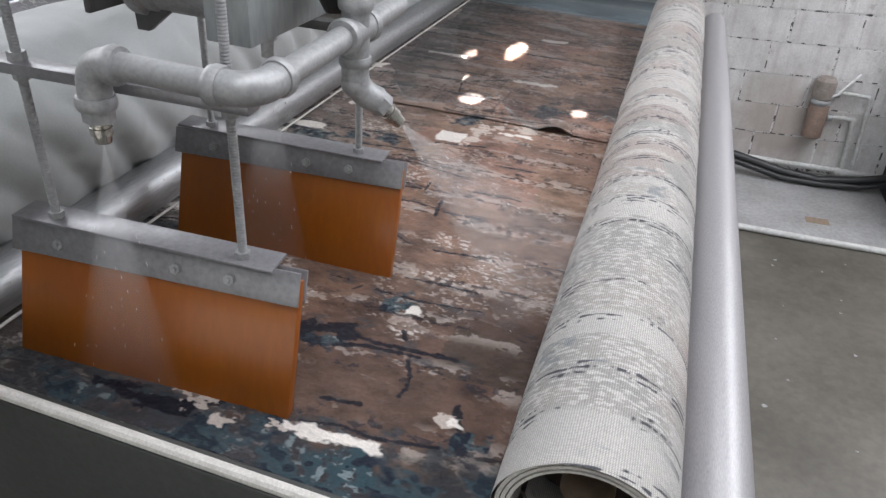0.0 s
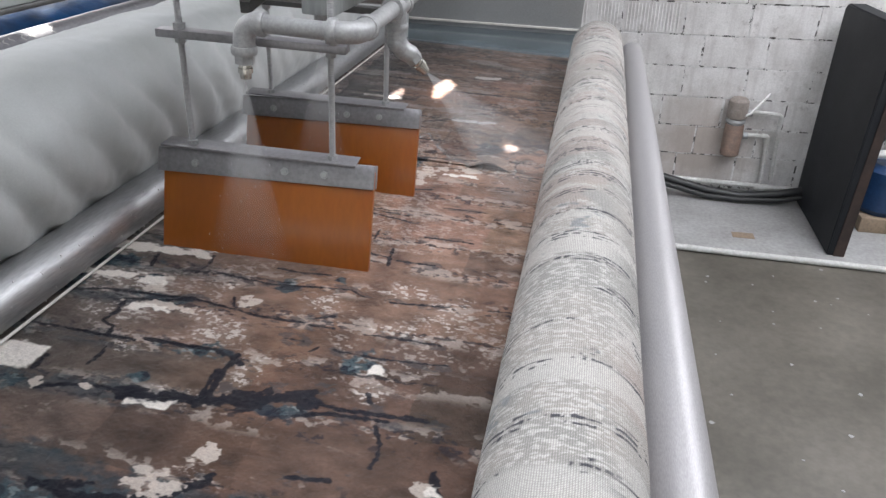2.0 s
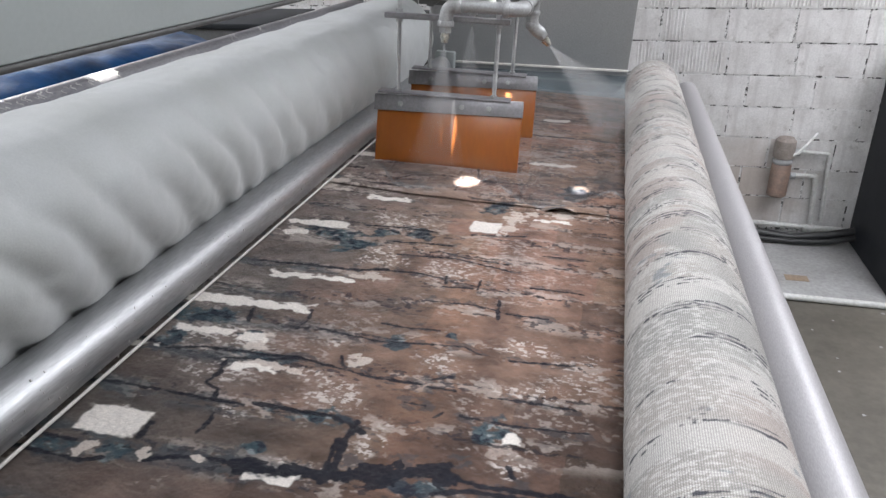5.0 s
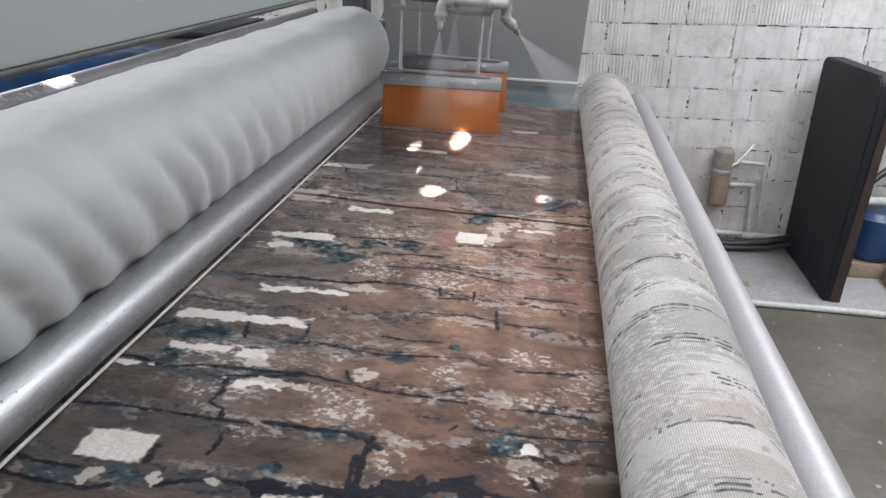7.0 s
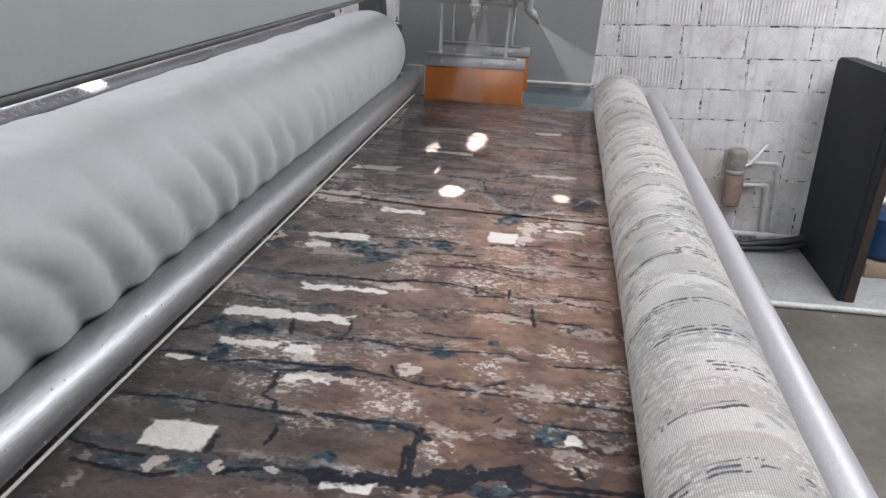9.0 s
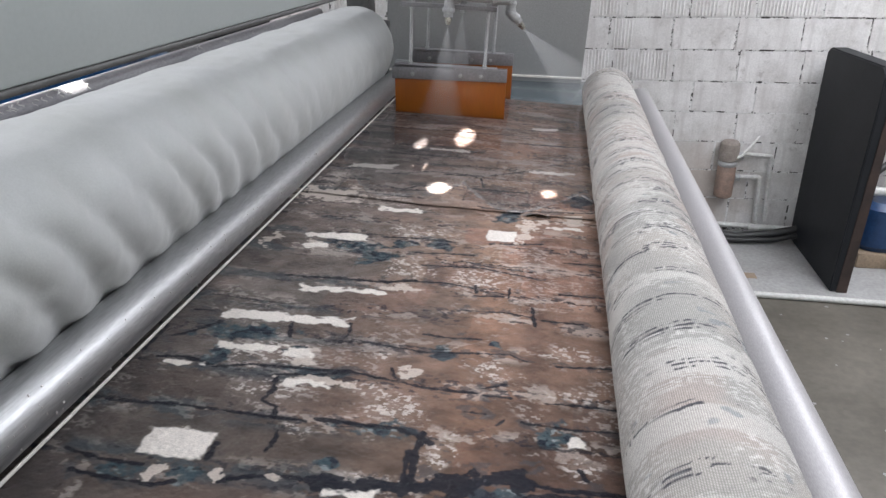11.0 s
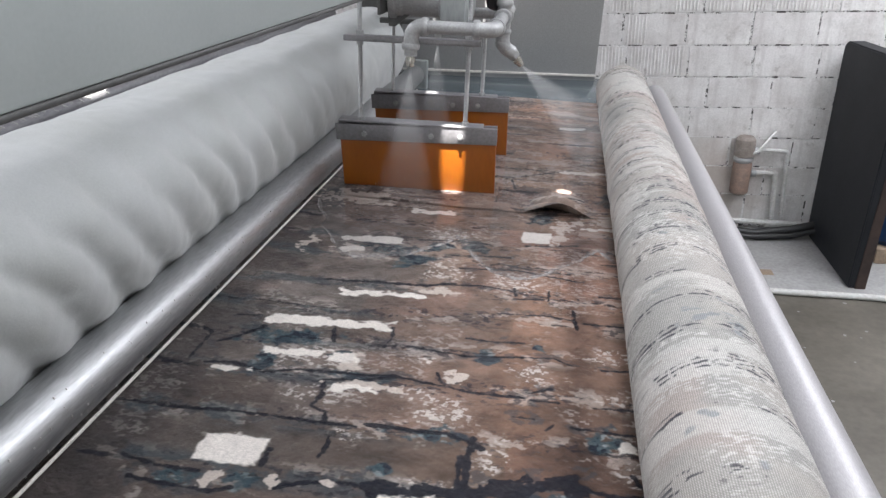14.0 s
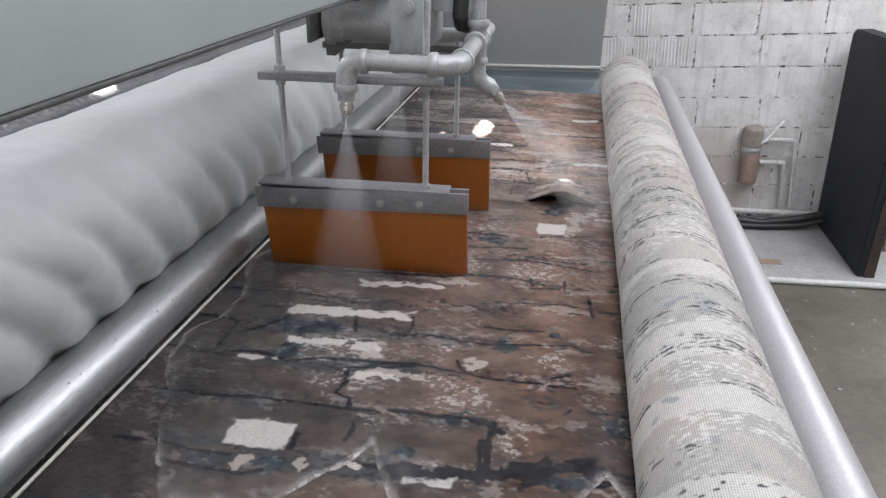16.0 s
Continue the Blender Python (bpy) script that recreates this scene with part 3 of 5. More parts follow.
    hem = step(0.575, 0.50, v + 0.16 * (coarse - 0.5) + 0.05 * (0.5 - u))
    base = tint(base, (0.022, 0.030, 0.040), 0.80 * hem)
    pool = np.maximum(pool, 0.8 * hem * step(0.48, 0.60, mottle))
    base = tint(base, (0.030, 0.072, 0.092), 0.82 * pool * step(0.26, 0.46, dye))
    base = tint(base, (0.006, 0.010, 0.024), 0.92 * pool * step(0.535, 0.60, dye))
    base = tint(base, (0.26, 0.33, 0.35), 0.6 * pool * step(0.40, 0.34, dye) * step(0.5, 0.6, rag))
    left = step(0.55, 0.20, u + 0.2 * (cloud - 0.5))
    base = tint(base, (0.035, 0.060, 0.076), 0.62 * left * step(0.52, 0.62, fractal(u * 7, v * 24, seed + 28) + 0.25 * (rag - 0.5)) * step(0.040, 0.010, d_row))
    tuft = step(0.60, 0.65, fractal(u * 70, v * 120, seed + 22, 3) + 0.2 * (rag - 0.5)) * step(0.50, 0.60, fractal(u * 7 + 2, v * 10, seed + 23))
    base = tint(base, (0.020, 0.018, 0.028), 0.75 * tuft * step(0.05, 0.015, d_row))
    broken = step(0.24, 0.31, gate + 0.30 * (coarse - 0.5))
    cracks = [*CRACKS_FRONT, *CRACKS_NEAR, *CRACKS_MID, *CRACKS_FAR]
    dark = run_of(u, v, cracks, rag, 0.6) * broken
    dark = np.maximum(dark, run_of(u, v, JOINTS, rag, 0.7))
    dark = np.maximum(dark, run_of(u, v, [(1.5 * c[0], *c[1:]) for c in cracks if c[0] > 0.012], fractal(u * 42, v * 60, seed + 31, 3), 1.9))
    halo = run_of(u, v, [(0.012 + 2.2 * c[0], *c[1:]) for c in cracks], coarse, 2.2)
    base = tint(base, (0.045, 0.052, 0.062), 0.55 * halo * step(0.42, 0.56, dye))
    rest = np.maximum(step(1.72, 1.82, v), step(-0.02, -0.06, u))
    ln = step(0.0048, 0.0026, d_row + 0.014 * (rag - 0.5) + 0.016 * (0.5 - cloud)) * step(0.38, 0.42, gate + 0.2 * (rag - 0.5))
    lj = step(0.0042, 0.0022, d_col + 0.010 * (rag - 0.5)) * step(0.50, 0.55, fractal(u * 8 + 5, v * 8, seed + 11))
    faint = step(0.0030, 0.0016, d_row + 0.014 * (rag - 0.5)) * step(0.50, 0.55, zone + 0.3 * (rag - 0.5))
    far = step(1.80, 1.95, v)
    base = tint(base, (0.50, 0.44, 0.41), 0.55 * far * step(0.60, 0.66, fractal(u * 5, v * 14, seed + 33) + 0.35 * (rag - 0.5)))
    base = tint(base, (0.040, 0.036, 0.042), 0.70 * far * step(0.58, 0.66, fractal(u * 4 + 9, v * 11, seed + 34) + 0.40 * (rag - 0.5)))
    ln, lj = ln * step(0.45, 0.53, zone + 0.1 * (1 - far)), lj * (1 - 0.6 * far)
    base = tint(base, (0.005, 0.006, 0.014), 0.95 * np.maximum(dark, np.maximum(np.maximum(ln, lj) * rest, 0.8 * faint)))

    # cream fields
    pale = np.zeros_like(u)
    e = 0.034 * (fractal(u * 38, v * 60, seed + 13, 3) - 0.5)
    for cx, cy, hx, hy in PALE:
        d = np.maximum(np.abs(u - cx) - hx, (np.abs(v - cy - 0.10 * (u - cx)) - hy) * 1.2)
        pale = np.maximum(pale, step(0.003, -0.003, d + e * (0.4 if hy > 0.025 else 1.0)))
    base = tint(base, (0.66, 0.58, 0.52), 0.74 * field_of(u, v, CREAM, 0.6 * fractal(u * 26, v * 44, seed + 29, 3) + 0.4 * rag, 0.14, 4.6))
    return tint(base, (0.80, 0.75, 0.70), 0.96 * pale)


def back_design(s, v, seed):
    """The same design from behind, on the wound carpet: s runs round it, v along it."""
    wob = 0.030 * (fractal(s * 4, v * 3, seed + 1) - 0.5) + 0.006 * (fractal(s * 30, v * 22, seed + 2) - 0.5)
    w = v - 0.014 * np.sin(s / 0.11 + 0.6) + wob
    rng = random.Random(seed)
    edges = [-0.6]
    while edges[-1] < 5:
        edges.append(edges[-1] + rng.uniform(0.055, 0.12))
    edges = np.array(edges)
    row = np.clip(np.searchsorted(edges, w) - 1, 0, len(edges) - 2)
    d_row = np.minimum(w - edges[row], edges[row + 1] - w)
    cloud = fractal(s * 5, v * 7, seed + 5)
    zone = fractal(s * 6 + 3, v * 8, seed + 8)
    gate = fractal(s * 9, v * 9, seed + 9)
    dash = fractal(s * 60, v * 150, seed + 10, 3)
    weft = fractal(s * 95, v * 330, seed + 7, 2)
    base = tint(np.ones((*s.shape, 3)) * np.array((0.46, 0.432, 0.402)), (0.385, 0.375, 0.355), step(0.4, 0.62, cloud))
    base = tint(base, (0.47, 0.395, 0.36), 0.6 * step(0.52, 0.62, fractal(s * 4 + 7, v * 6, seed + 16)))
    band = np.maximum(step(0.57, 0.60, fractal(s * 1.8, v * 9, seed + 17) + 0.10 * (weft - 0.5)), np.maximum(step(0.57, 0.55, v + 0.02 * cloud), step(0.03, 0.022, np.abs(v - 0.74 + 0.02 * cloud))))
    base = tint(base, (0.64, 0.625, 0.595), 0.62 * band)
    base = tint(base, (0.72, 0.70, 0.675), 0.66 * step(0.56, 0.60, weft) * step(0.46, 0.56, zone) * (1 - 0.7 * band))
    base = tint(base, (0.20, 0.24, 0.27), 0.6 * step(0.74, 0.78, fractal(s * 13, v * 18, seed + 30, 3)) * step(0.45, 0.55, dash))
    stitch = step(0.34, 0.40, fractal(s * 130, v * 45, seed + 32, 2))
    line = step(0.0026, 0.0014, d_row + 0.007 * (dash - 0.5)) * step(0.42, 0.45, gate + 0.14 * (dash - 0.5) + 0.06) * stitch
    twin = step(0.0020, 0.0010, np.abs(d_row - 0.011) + 0.007 * (dash - 0.5)) * step(0.48, 0.51, gate) * stitch
    nick = step(0.70, 0.73, fractal(s * 105, v * 190, seed + 18, 2)) * step(0.45, 0.58, fractal(s * 6, v * 8, seed + 19)) * step(0.040, 0.012, d_row)
    return tint(base, (0.040, 0.042, 0.058), 0.94 * np.maximum(np.maximum(line, twin), nick))


def sheet(name, U, V, X, Y, Z, colour, material, closed=False):
    """A fine grid mesh from 2D arrays, with a woven colour and a UV for each place."""
    n, k = X.shape
    me = bpy.data.meshes.new(name)
    idx = np.arange(n * k).reshape(n, k)
    a, b = idx[:-1, :-1], idx[1:, :-1]
    c, d = idx[1:, 1:], idx[:-1, 1:]
    faces = np.stack([a, b, c, d], -1).reshape(-1, 4)
    me.from_pydata(np.stack([X, Y, Z], -1).reshape(-1, 3), [], faces)
    if colour is not None:
        att = me.color_attributes.new("weave", "FLOAT_COLOR", "POINT")
        att.data.foreach_set("color", np.concatenate([colour, np.ones((n, k, 1))], -1).astype(np.float32).ravel())
    uv = me.uv_layers.new(name="UVMap")
    loops = np.empty(len(me.loops), np.int32)
    me.loops.foreach_get("vertex_index", loops)
    uv.data.foreach_set("uv", np.stack([U.ravel()[loops], V.ravel()[loops]], -1).astype(np.float32).ravel())
    me.materials.append(material)
    me.shade_smooth()
    return new(name, me)


# The room
def room():
    tagged(link_mesh("floor", box(-5, 6, -4.5, 5.6, FLOOR - 0.2, FLOOR), M["floor"]), "wet stained grey-brown concrete floor", "floor", kind="structure")
    wall = tagged(link_mesh("wall_rear", box(-5, 6, 5.278, 5.6, FLOOR, ROOF), M["backing"]), "whitewashed hollow-block wall with dirty joints", "wall", kind="structure")
    # side and front walls are added out of view; the low opening limits sun
    tagged(link_mesh("wall_left", box(-5.2, -5, -4.5, 5.6, FLOOR, ROOF), M["plaster"]), "old white plastered wall", "wall", kind="structure")
    tagged(link_mesh("wall_right", box(6, 6.2, -4.5, 5.6, FLOOR, ROOF), M["plaster"]), "old white plastered wall", "wall", kind="structure")
    bm = box(-5, -1.8, -4.7, -4.5, FLOOR, ROOF)
    box(4.2, 6, -4.7, -4.5, FLOOR, ROOF, bm=bm)
    box(-1.8, 4.2, -4.7, -4.5, 0.9, ROOF, bm=bm)
    tagged(link_mesh("wall_front", bm, M["plaster"]), "unseen white front wall with an opening added for light", "wall", kind="structure")
    return wall


def roof():
    """An unseen roof sheet, closed but for small holes placed so that the sun makes the spots."""
    spots = [(0.387, 1.950, 0.0, 0.066, 0.092), (0.72, 1.985, 0.02, 0.04, 0.07), (0.293, 2.135, 0.0, 0.036, 0.11), (0.25, 2.40, 0.0, 0.038, 0.13),
             (0.392, 2.535, 0.0, 0.065, 0.25), (-0.452, 1.50, 0.337, 0.05, 0.09)]
    holes = []
    for x, y, z, sx, sy in spots:
        x, y, z = LEAN @ Vector((x, y, z))
        k = (ROOF - z) / SUN_TO.z
        px, py = x + SUN_TO.x * k, y + SUN_TO.y * k
        holes.append((px - sx / 2, px + sx / 2, py - sy / 2, py + sy / 2))
    # grid lines round the fill lamps only; the sheet stays closed there
    lights = [(0.7, 1.7, -1.4, 2.2), (2.7, 3.9, 1.1, 4.9), (-3.4, -2.2, -0.75, 4.75)]
    xs = sorted({-5.2, 6.2, *[v for h in holes for v in h[:2]], *[v for h in lights for v in h[:2]]})
    ys = sorted({-4.7, 5.6, *[v for h in holes for v in h[2:]], *[v for h in lights for v in h[2:]]})
    bm = bmesh.new()
    for x0, x1 in zip(xs, xs[1:]):
        for y0, y1 in zip(ys, ys[1:]):
            cx, cy = (x0 + x1) / 2, (y0 + y1) / 2
            if not any(a < cx < b and c < cy < d for a, b, c, d in holes):
                bm.faces.new([bm.verts.new(p) for p in ((x0, y0, ROOF), (x1, y0, ROOF), (x1, y1, ROOF), (x0, y1, ROOF))])
    rng = random.Random(3)
    for a, b, c, d in holes:
        for px, py, sx, sy in ((a, c, 1, 1), (b, c, -1, 1), (b, d, -1, -1), (a, d, 1, -1)):
            ex, ey = (b - a) * rng.uniform(0.2, 0.48) * sx, (d - c) * rng.uniform(0.2, 0.48) * sy
            bm.faces.new([bm.verts.new(p) for p in ((px, py, ROOF), (px + ex, py, ROOF), (px, py + ey, ROOF))])
    tagged(link_mesh("ceiling", bm, M["roof"], smooth=False), "unseen grey sheet roof with small holes for the sun", "ceiling", kind="structure")


wall = room()
roof()


# The washing machine: bed, rollers, carpets
def machine():
    bed = thing("washing_bed", "grey steel carpet washing machine bed with end panels", "washing machine", m=LEAN)
    part("table", box(-0.55, 0.86, 0.43, 3.26, -0.14, -0.012, 0.004), M["steel_grey"], bed)
    part("base", box(-0.5, 1.02, 0.5, 3.9, FLOOR, -0.15, 0.006), M["steel_grey"], bed)
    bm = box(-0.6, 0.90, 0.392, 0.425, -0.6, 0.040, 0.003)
    part("end_board", bm, M["board_shaded"], bed, "grey steel end board with shade put into its colour")
    part("end_lip", tube([(-0.6, 0.402, 0.046), (0.90, 0.402, 0.046)], 0.009, 10), M["cord"], bed, "pale worn lip")
    part("trough", box(-0.5, 0.90, 3.262, 4.02, -0.10, -0.03, 0.004, m=Matrix.Identity(4)), M["trough"], bed, "wet blue-grey trough")
    part("trough_edge", box(-0.30, 0.87, 3.255, 3.275, -0.03, -0.004, 0.003), M["trough"], bed)
    m = Matrix.Translation((0.86, 3.955, 0)) @ Matrix.Rotation(radians(9), 4, "Z")
    part("end_panel", box(-1.08, 0, 0, 0.04, -0.4, 1.4, 0.004, m=m), M["panel"], bed, "tall dull grey end panel")
    part("panel_seam", box(-1.08, 0, -0.012, 0.0, -0.008, 0.004, 0.002, m=m), M["cord"], bed)
    part("side_channel", box(0.875, 1.02, 0.43, 3.3, -0.14, -0.05, 0.004), M["dark_steel"], bed)
    part("edge_cord", tube([(0.004, 0.45 + 0.1 * k, 0.008) for k in range(29)], 0.0030, 8), M["cord"], bed, "white cord along the roller")
    return bed


def steel_roller():
    ob = thing("press_roller", "brushed steel press roller with water drops", "roller", m=LEAN)
    rr = [(-0.035, y, 0.052) for y in (0.30, 0.31, 1.2, 2.3, 3.36, 3.37)]
    part("barrel", tube(rr, [0.046, 0.048, 0.048, 0.048, 0.048, 0.046], 64), M["chrome"], ob)
    part("journal", tube([(-0.035, 3.37, 0.052), (-0.035, 3.46, 0.052)], 0.02, 20), M["dark_steel"], ob)
    part("journal", tube([(-0.035, 0.22, 0.052), (-0.035, 0.30, 0.052)], 0.02, 20), M["dark_steel"], ob)
    bm = box(-0.085, 0.012, 3.44, 3.48, -0.05, 0.11, 0.006)
    part("bearing_plate", bm, M["steel_grey"], ob)
    return ob


def side_bar():
    ob = thing("side_bar", "long satin grey steel tube beside the carpet roll", "bar", m=LEAN)
    part("tube", tube([(1.113, 0.30, 0.035), (1.113, 0.31, 0.035), (1.113, 3.36, 0.035), (1.113, 3.37, 0.035)], [0.048, 0.05, 0.05, 0.047], 48), M["bar"], ob)
    for y in (0.34, 3.30):
        part("bracket", box(1.085, 1.141, y - 0.02, y + 0.02, -0.3, -0.008, 0.004), M["steel_grey"], ob)


def fleece_roll():
    """A thick roller in white fleece that hangs in soft bulges on its lower side."""
    n, k = 140, 460
    th, y = np.meshgrid(np.linspace(-np.pi, np.pi, n), np.linspace(0.25, 3.22, k), indexing="ij")
    low = np.exp(-((np.angle(np.exp(1j * (th + 0.02)))) / 0.80) ** 4) * (0.06 + 0.94 * step(2.5, 1.1, y))
    ph = (y + 0.16 * np.sin(th + 0.62) + 0.06 * fractal(y * 4, th * 1.5, 5)) / 0.125
    ph = ph + 0.35 * (value_noise(ph * 0.55, ph * 0, 19) - 0.5)
    lobes = np.sqrt(np.sin(np.pi * ph) ** 2 + 0.10)
    size = 0.6 + 0.8 * value_noise(ph * 0.4, ph * 0, 9)
    r = 0.186 + low * (0.024 * size * (lobes - 0.80)) + 0.012 * (fractal(y * 7, th * 2.2, 3) - 0.5) + 0.0025 * (fractal(y * 45, th * 9, 4) - 0.5)
    r = r * (1 - 0.03 * step(1.1, 1.7, th))
    r = r * (1 - 0.07 * step(3.12, 3.22, y) ** 2)
    X, Z = -0.215 + r * np.cos(th), 0.202 + r * np.sin(th)
    ob = sheet("fleece_roller", th, y, X, y, Z, None, M["fleece"])
    top = thing("padded_roller", "thick roller wrapped in soft white bulging fleece", "roller", m=LEAN)
    ob.name = "cover"
    ob.parent = top
    part("end_disc", tube([(-0.215, 3.17, 0.202), (-0.215, 3.19, 0.202), (-0.215, 3.235, 0.202)], [0.175, 0.172, 0.10], 48), M["fleece"], top)
    part("shaft", tube([(-0.215, 3.23, 0.202), (-0.215, 3.42, 0.202)], 0.03, 20), M["dark_steel"], top)
    part("shaft", tube([(-0.215, 0.12, 0.202), (-0.215, 0.27, 0.202)], 0.03, 20), M["dark_steel"], top)
    part("bearing_plate", box(-0.32, -0.11, 3.40, 3.44, -0.14, 0.30, 0.006), M["dark_steel"], top)


def carpets():
    u = np.linspace(-0.21, 1.0, 800)
    near_v, far_v = 0.452 + 1.378 * np.linspace(0, 1, 820) ** 1.3, np.linspace(1.81, 3.25, 260)
    made = []
    for name, v, z0, seed, label in (("carpet", near_v, 0.0, 21, "wet brown patterned carpet with navy cracks and cream patches"), ("carpet", far_v, 0.0045, 21, "soaked brown patterned carpet under a film of water")):
        U, V = np.meshgrid(u, v, indexing="ij")
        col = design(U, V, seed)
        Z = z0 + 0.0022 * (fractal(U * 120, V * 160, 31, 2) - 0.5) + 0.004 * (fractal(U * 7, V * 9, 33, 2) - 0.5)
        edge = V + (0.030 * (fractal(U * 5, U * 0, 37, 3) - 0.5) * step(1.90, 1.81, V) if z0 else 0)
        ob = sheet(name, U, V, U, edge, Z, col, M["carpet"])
        tagged(ob, label, "carpet")
        made.append(ob)
    # the buckled corner of the far piece
    fu, fv = np.linspace(-0.20, 0.18, 120), np.linspace(0, 0.34, 110)
    A, B = np.meshgrid(fu, fv, indexing="ij")
    hump = np.exp(-((A + 0.01) / 0.110) ** 2)
    crease = np.abs(np.cos(np.pi * (B + 0.10 * A + 0.010 * np.sin(26 * A)) / 0.074)) ** 0.8
    Z = hump * np.exp(-(B / 0.22) ** 2) * (0.026 + 0.036 * crease) - 0.012 * (1 - hump) - 0.02 * step(0.2, 0.34, B)
    fold = sheet("carpet_fold", A, B, A, B - 0.03 * hump, Z, design(A + 0.30, B + 1.98, 21), M["carpet"])
    tagged(fold, "rippled buckled edge of the soaked carpet", "carpet fold")
    return made, fold


def carpet_roll():
    n, k = 280, 960
    R = 0.110
    th, y = np.meshgrid(np.linspace(0, 2 * np.pi, n), 0.455 + 2.785 * np.linspace(0, 1, k) ** 1.35, indexing="ij")
    r = R + 0.0035 * (fractal(y * 6, th * 0.6, 41, 3) - 0.5) + 0.0022 * np.sin(y * 47 + 1.5 * np.sin(y * 5)) * step(1.4, 2.1, y)
    r = r + 0.0016 * (fractal(y * 26, th * 0.35, 43, 3) - 0.5) * (0.4 + 2.2 * step(1.2, 2.0, y))
    r = r - 0.004 * np.exp(-((y - 1.98 - 0.01 * np.sin(th)) / 0.006) ** 2)
    r[-24:] = r[-24:] + (r[:1] - r[-24:]) * np.linspace(0, 1, 24)[:, None]
    col = back_design(th * R, y, 57)
    col[-24:] = col[-24:] + (col[:1] - col[-24:]) * np.linspace(0, 1, 24)[:, None, None]
    ob = sheet("wound_carpet", th * R, y, r * np.sin(th), y, r * np.cos(th), col, M["weave"])
    top = thing("carpet_roll", "carpet wound pile inwards showing its pale woven back", "carpet roll")
    ob.parent = top
    ob.name = "outer_turn"
    turns = []
    for i in range(3 * 40):
        a = i * 2 * math.pi / 40
        q = 0.088 + 0.020 * i / 120
        turns.append((q * math.sin(a), q * math.cos(a)))
    for yy, s in ((0.462, 1), (3.235, -1)):
        bm = bmesh.new()
        rows = [[bm.verts.new((x * f, yy + dy * s, z * f)) for x, z in turns] for f, dy in ((1.0, 0.03), (1.0, 0.0), (0.95, 0.001), (0.94, 0.03))]
        for r0, r1 in zip(rows, rows[1:]):
            for i in range(len(turns) - 1):
                bm.faces.new((r0[i], r0[i + 1], r1[i + 1], r1[i]))
        part("spiral_end", bm, M["cord"], top, "frayed spiral end")
    part("core_tube", tube([(0, 0.52, 0), (0, 3.18, 0)], 0.034, 24, caps=False), M["card"], top, "hollow core tube")
    # dark brown plug stands in for the shade inside the hollow roll
    part("end_shade_plug", tube([(0, 0.60, 0), (0, 3.10, 0)], 0.105, 48), M["rust"], top)
    return top


machine()
steel_roller()
side_bar()
fleece_roll()
CARPETS, FOLD = carpets()
ROLL = carpet_roll()


# The overhead beam and what lies behind the rollers
def beam():
    ob = thing("overhead_beam", "broad smooth grey-green steel beam over the rollers", "beam", m=LEAN)
    part("web", box(0.288, 0.30, 0.05, 3.95, 0.606, 0.86, 0.003), M["beam"], ob)
    part("lower_flange", box(0.27, 0.3015, 0.05, 3.95, 0.600, 0.606, 0.002), M["dark_steel"], ob)
    for y in (2.55, 3.0, 3.35):
        part("bolt", tube([(0.285, y, 0.600), (0.285, y, 0.578)], 0.006, 6), M["dark_steel"], ob)
    post = thing("beam_post", "grey steel post at the end of the machine", "post")
    part("shaft", box(-0.35, -0.23, 3.72, 3.86, FLOOR, 1.6, 0.006), M["dark_steel"], post)
    rail = thing("drip_rail", "steel rail with water drops behind the padded roller", "rail", m=LEAN)
    part("tube", tube([(-0.46, 0.2, 0.316), (-0.46, 3.4, 0.316)], 0.022, 32), M["rail"], rail)
    for y in (0.26, 3.34):
        part("bracket", box(-0.49, -0.45, y - 0.015, y + 0.015, -0.2, 0.296, 0.003), M["dark_steel"], rail)
    rng = random.Random(17)
    bm = bmesh.new()
    for _ in range(34):
        y0, a = rng.choice((rng.uniform(1.0, 2.7), rng.uniform(1.15, 1.55))), rng.uniform(0.1, 0.7)
        run = [(-0.46 + 0.0225 * math.cos(a + q), y0 + 0.006 * math.sin(9 * q + y0), 0.316 + 0.0225 * math.sin(a + q)) for q in np.linspace(0, rng.uniform(0.2, 1.0), 6)]
        tube(run, rng.uniform(0.0008, 0.0018), 6, bm)
    tagged(part("drips", bm, M["foam"], rail, "white runs of foam"), kind="stuff")
    # blue plastic sheeting
    n, k = 60, 120
    a, y = np.meshgrid(np.linspace(0, 2 * np.pi, n), np.linspace(0.6, 2.75, k), indexing="ij")
    r = 0.17 + 0.05 * (fractal(y * 5, a * 1.5, 71, 4) - 0.5) + 0.02 * np.sin(3 * a + 5 * y)
    ob = sheet("blue_sheeting", a, y, -0.975 + 1.6 * r * np.cos(a), y, 0.24 + r * np.sin(a), None, M["blue"])
    tagged(ob, "crumpled blue plastic sheeting on a dark stand", "tarpaulin")
    st = thing("stand", "dark steel stand under the blue sheeting", "stand")
    part("top", box(-1.30, -0.65, 0.6, 2.75, 0.02, 0.07, 0.004), M["dark_steel"], st)
    for x in (-1.25, -0.70):
        for yy in (0.66, 2.7):
            part("leg", box(x - 0.025, x + 0.025, yy - 0.025, yy + 0.025, FLOOR, 0.02, 0.003), M["dark_steel"], st)
    # dark block added where the background behind the sheeting is dark
    sh = thing("dark_backdrop", "dark block added to fill the dark area near the block wall", "cabinet")
    part("body", box(-2.75, -1.05, 3.6, 4.3, FLOOR, 0.30, 0.01), M["dark_steel"], sh)
    part("top", box(-2.77, -1.03, 3.58, 4.32, 0.30, 0.33, 0.006), M["black_board"], sh)


beam()


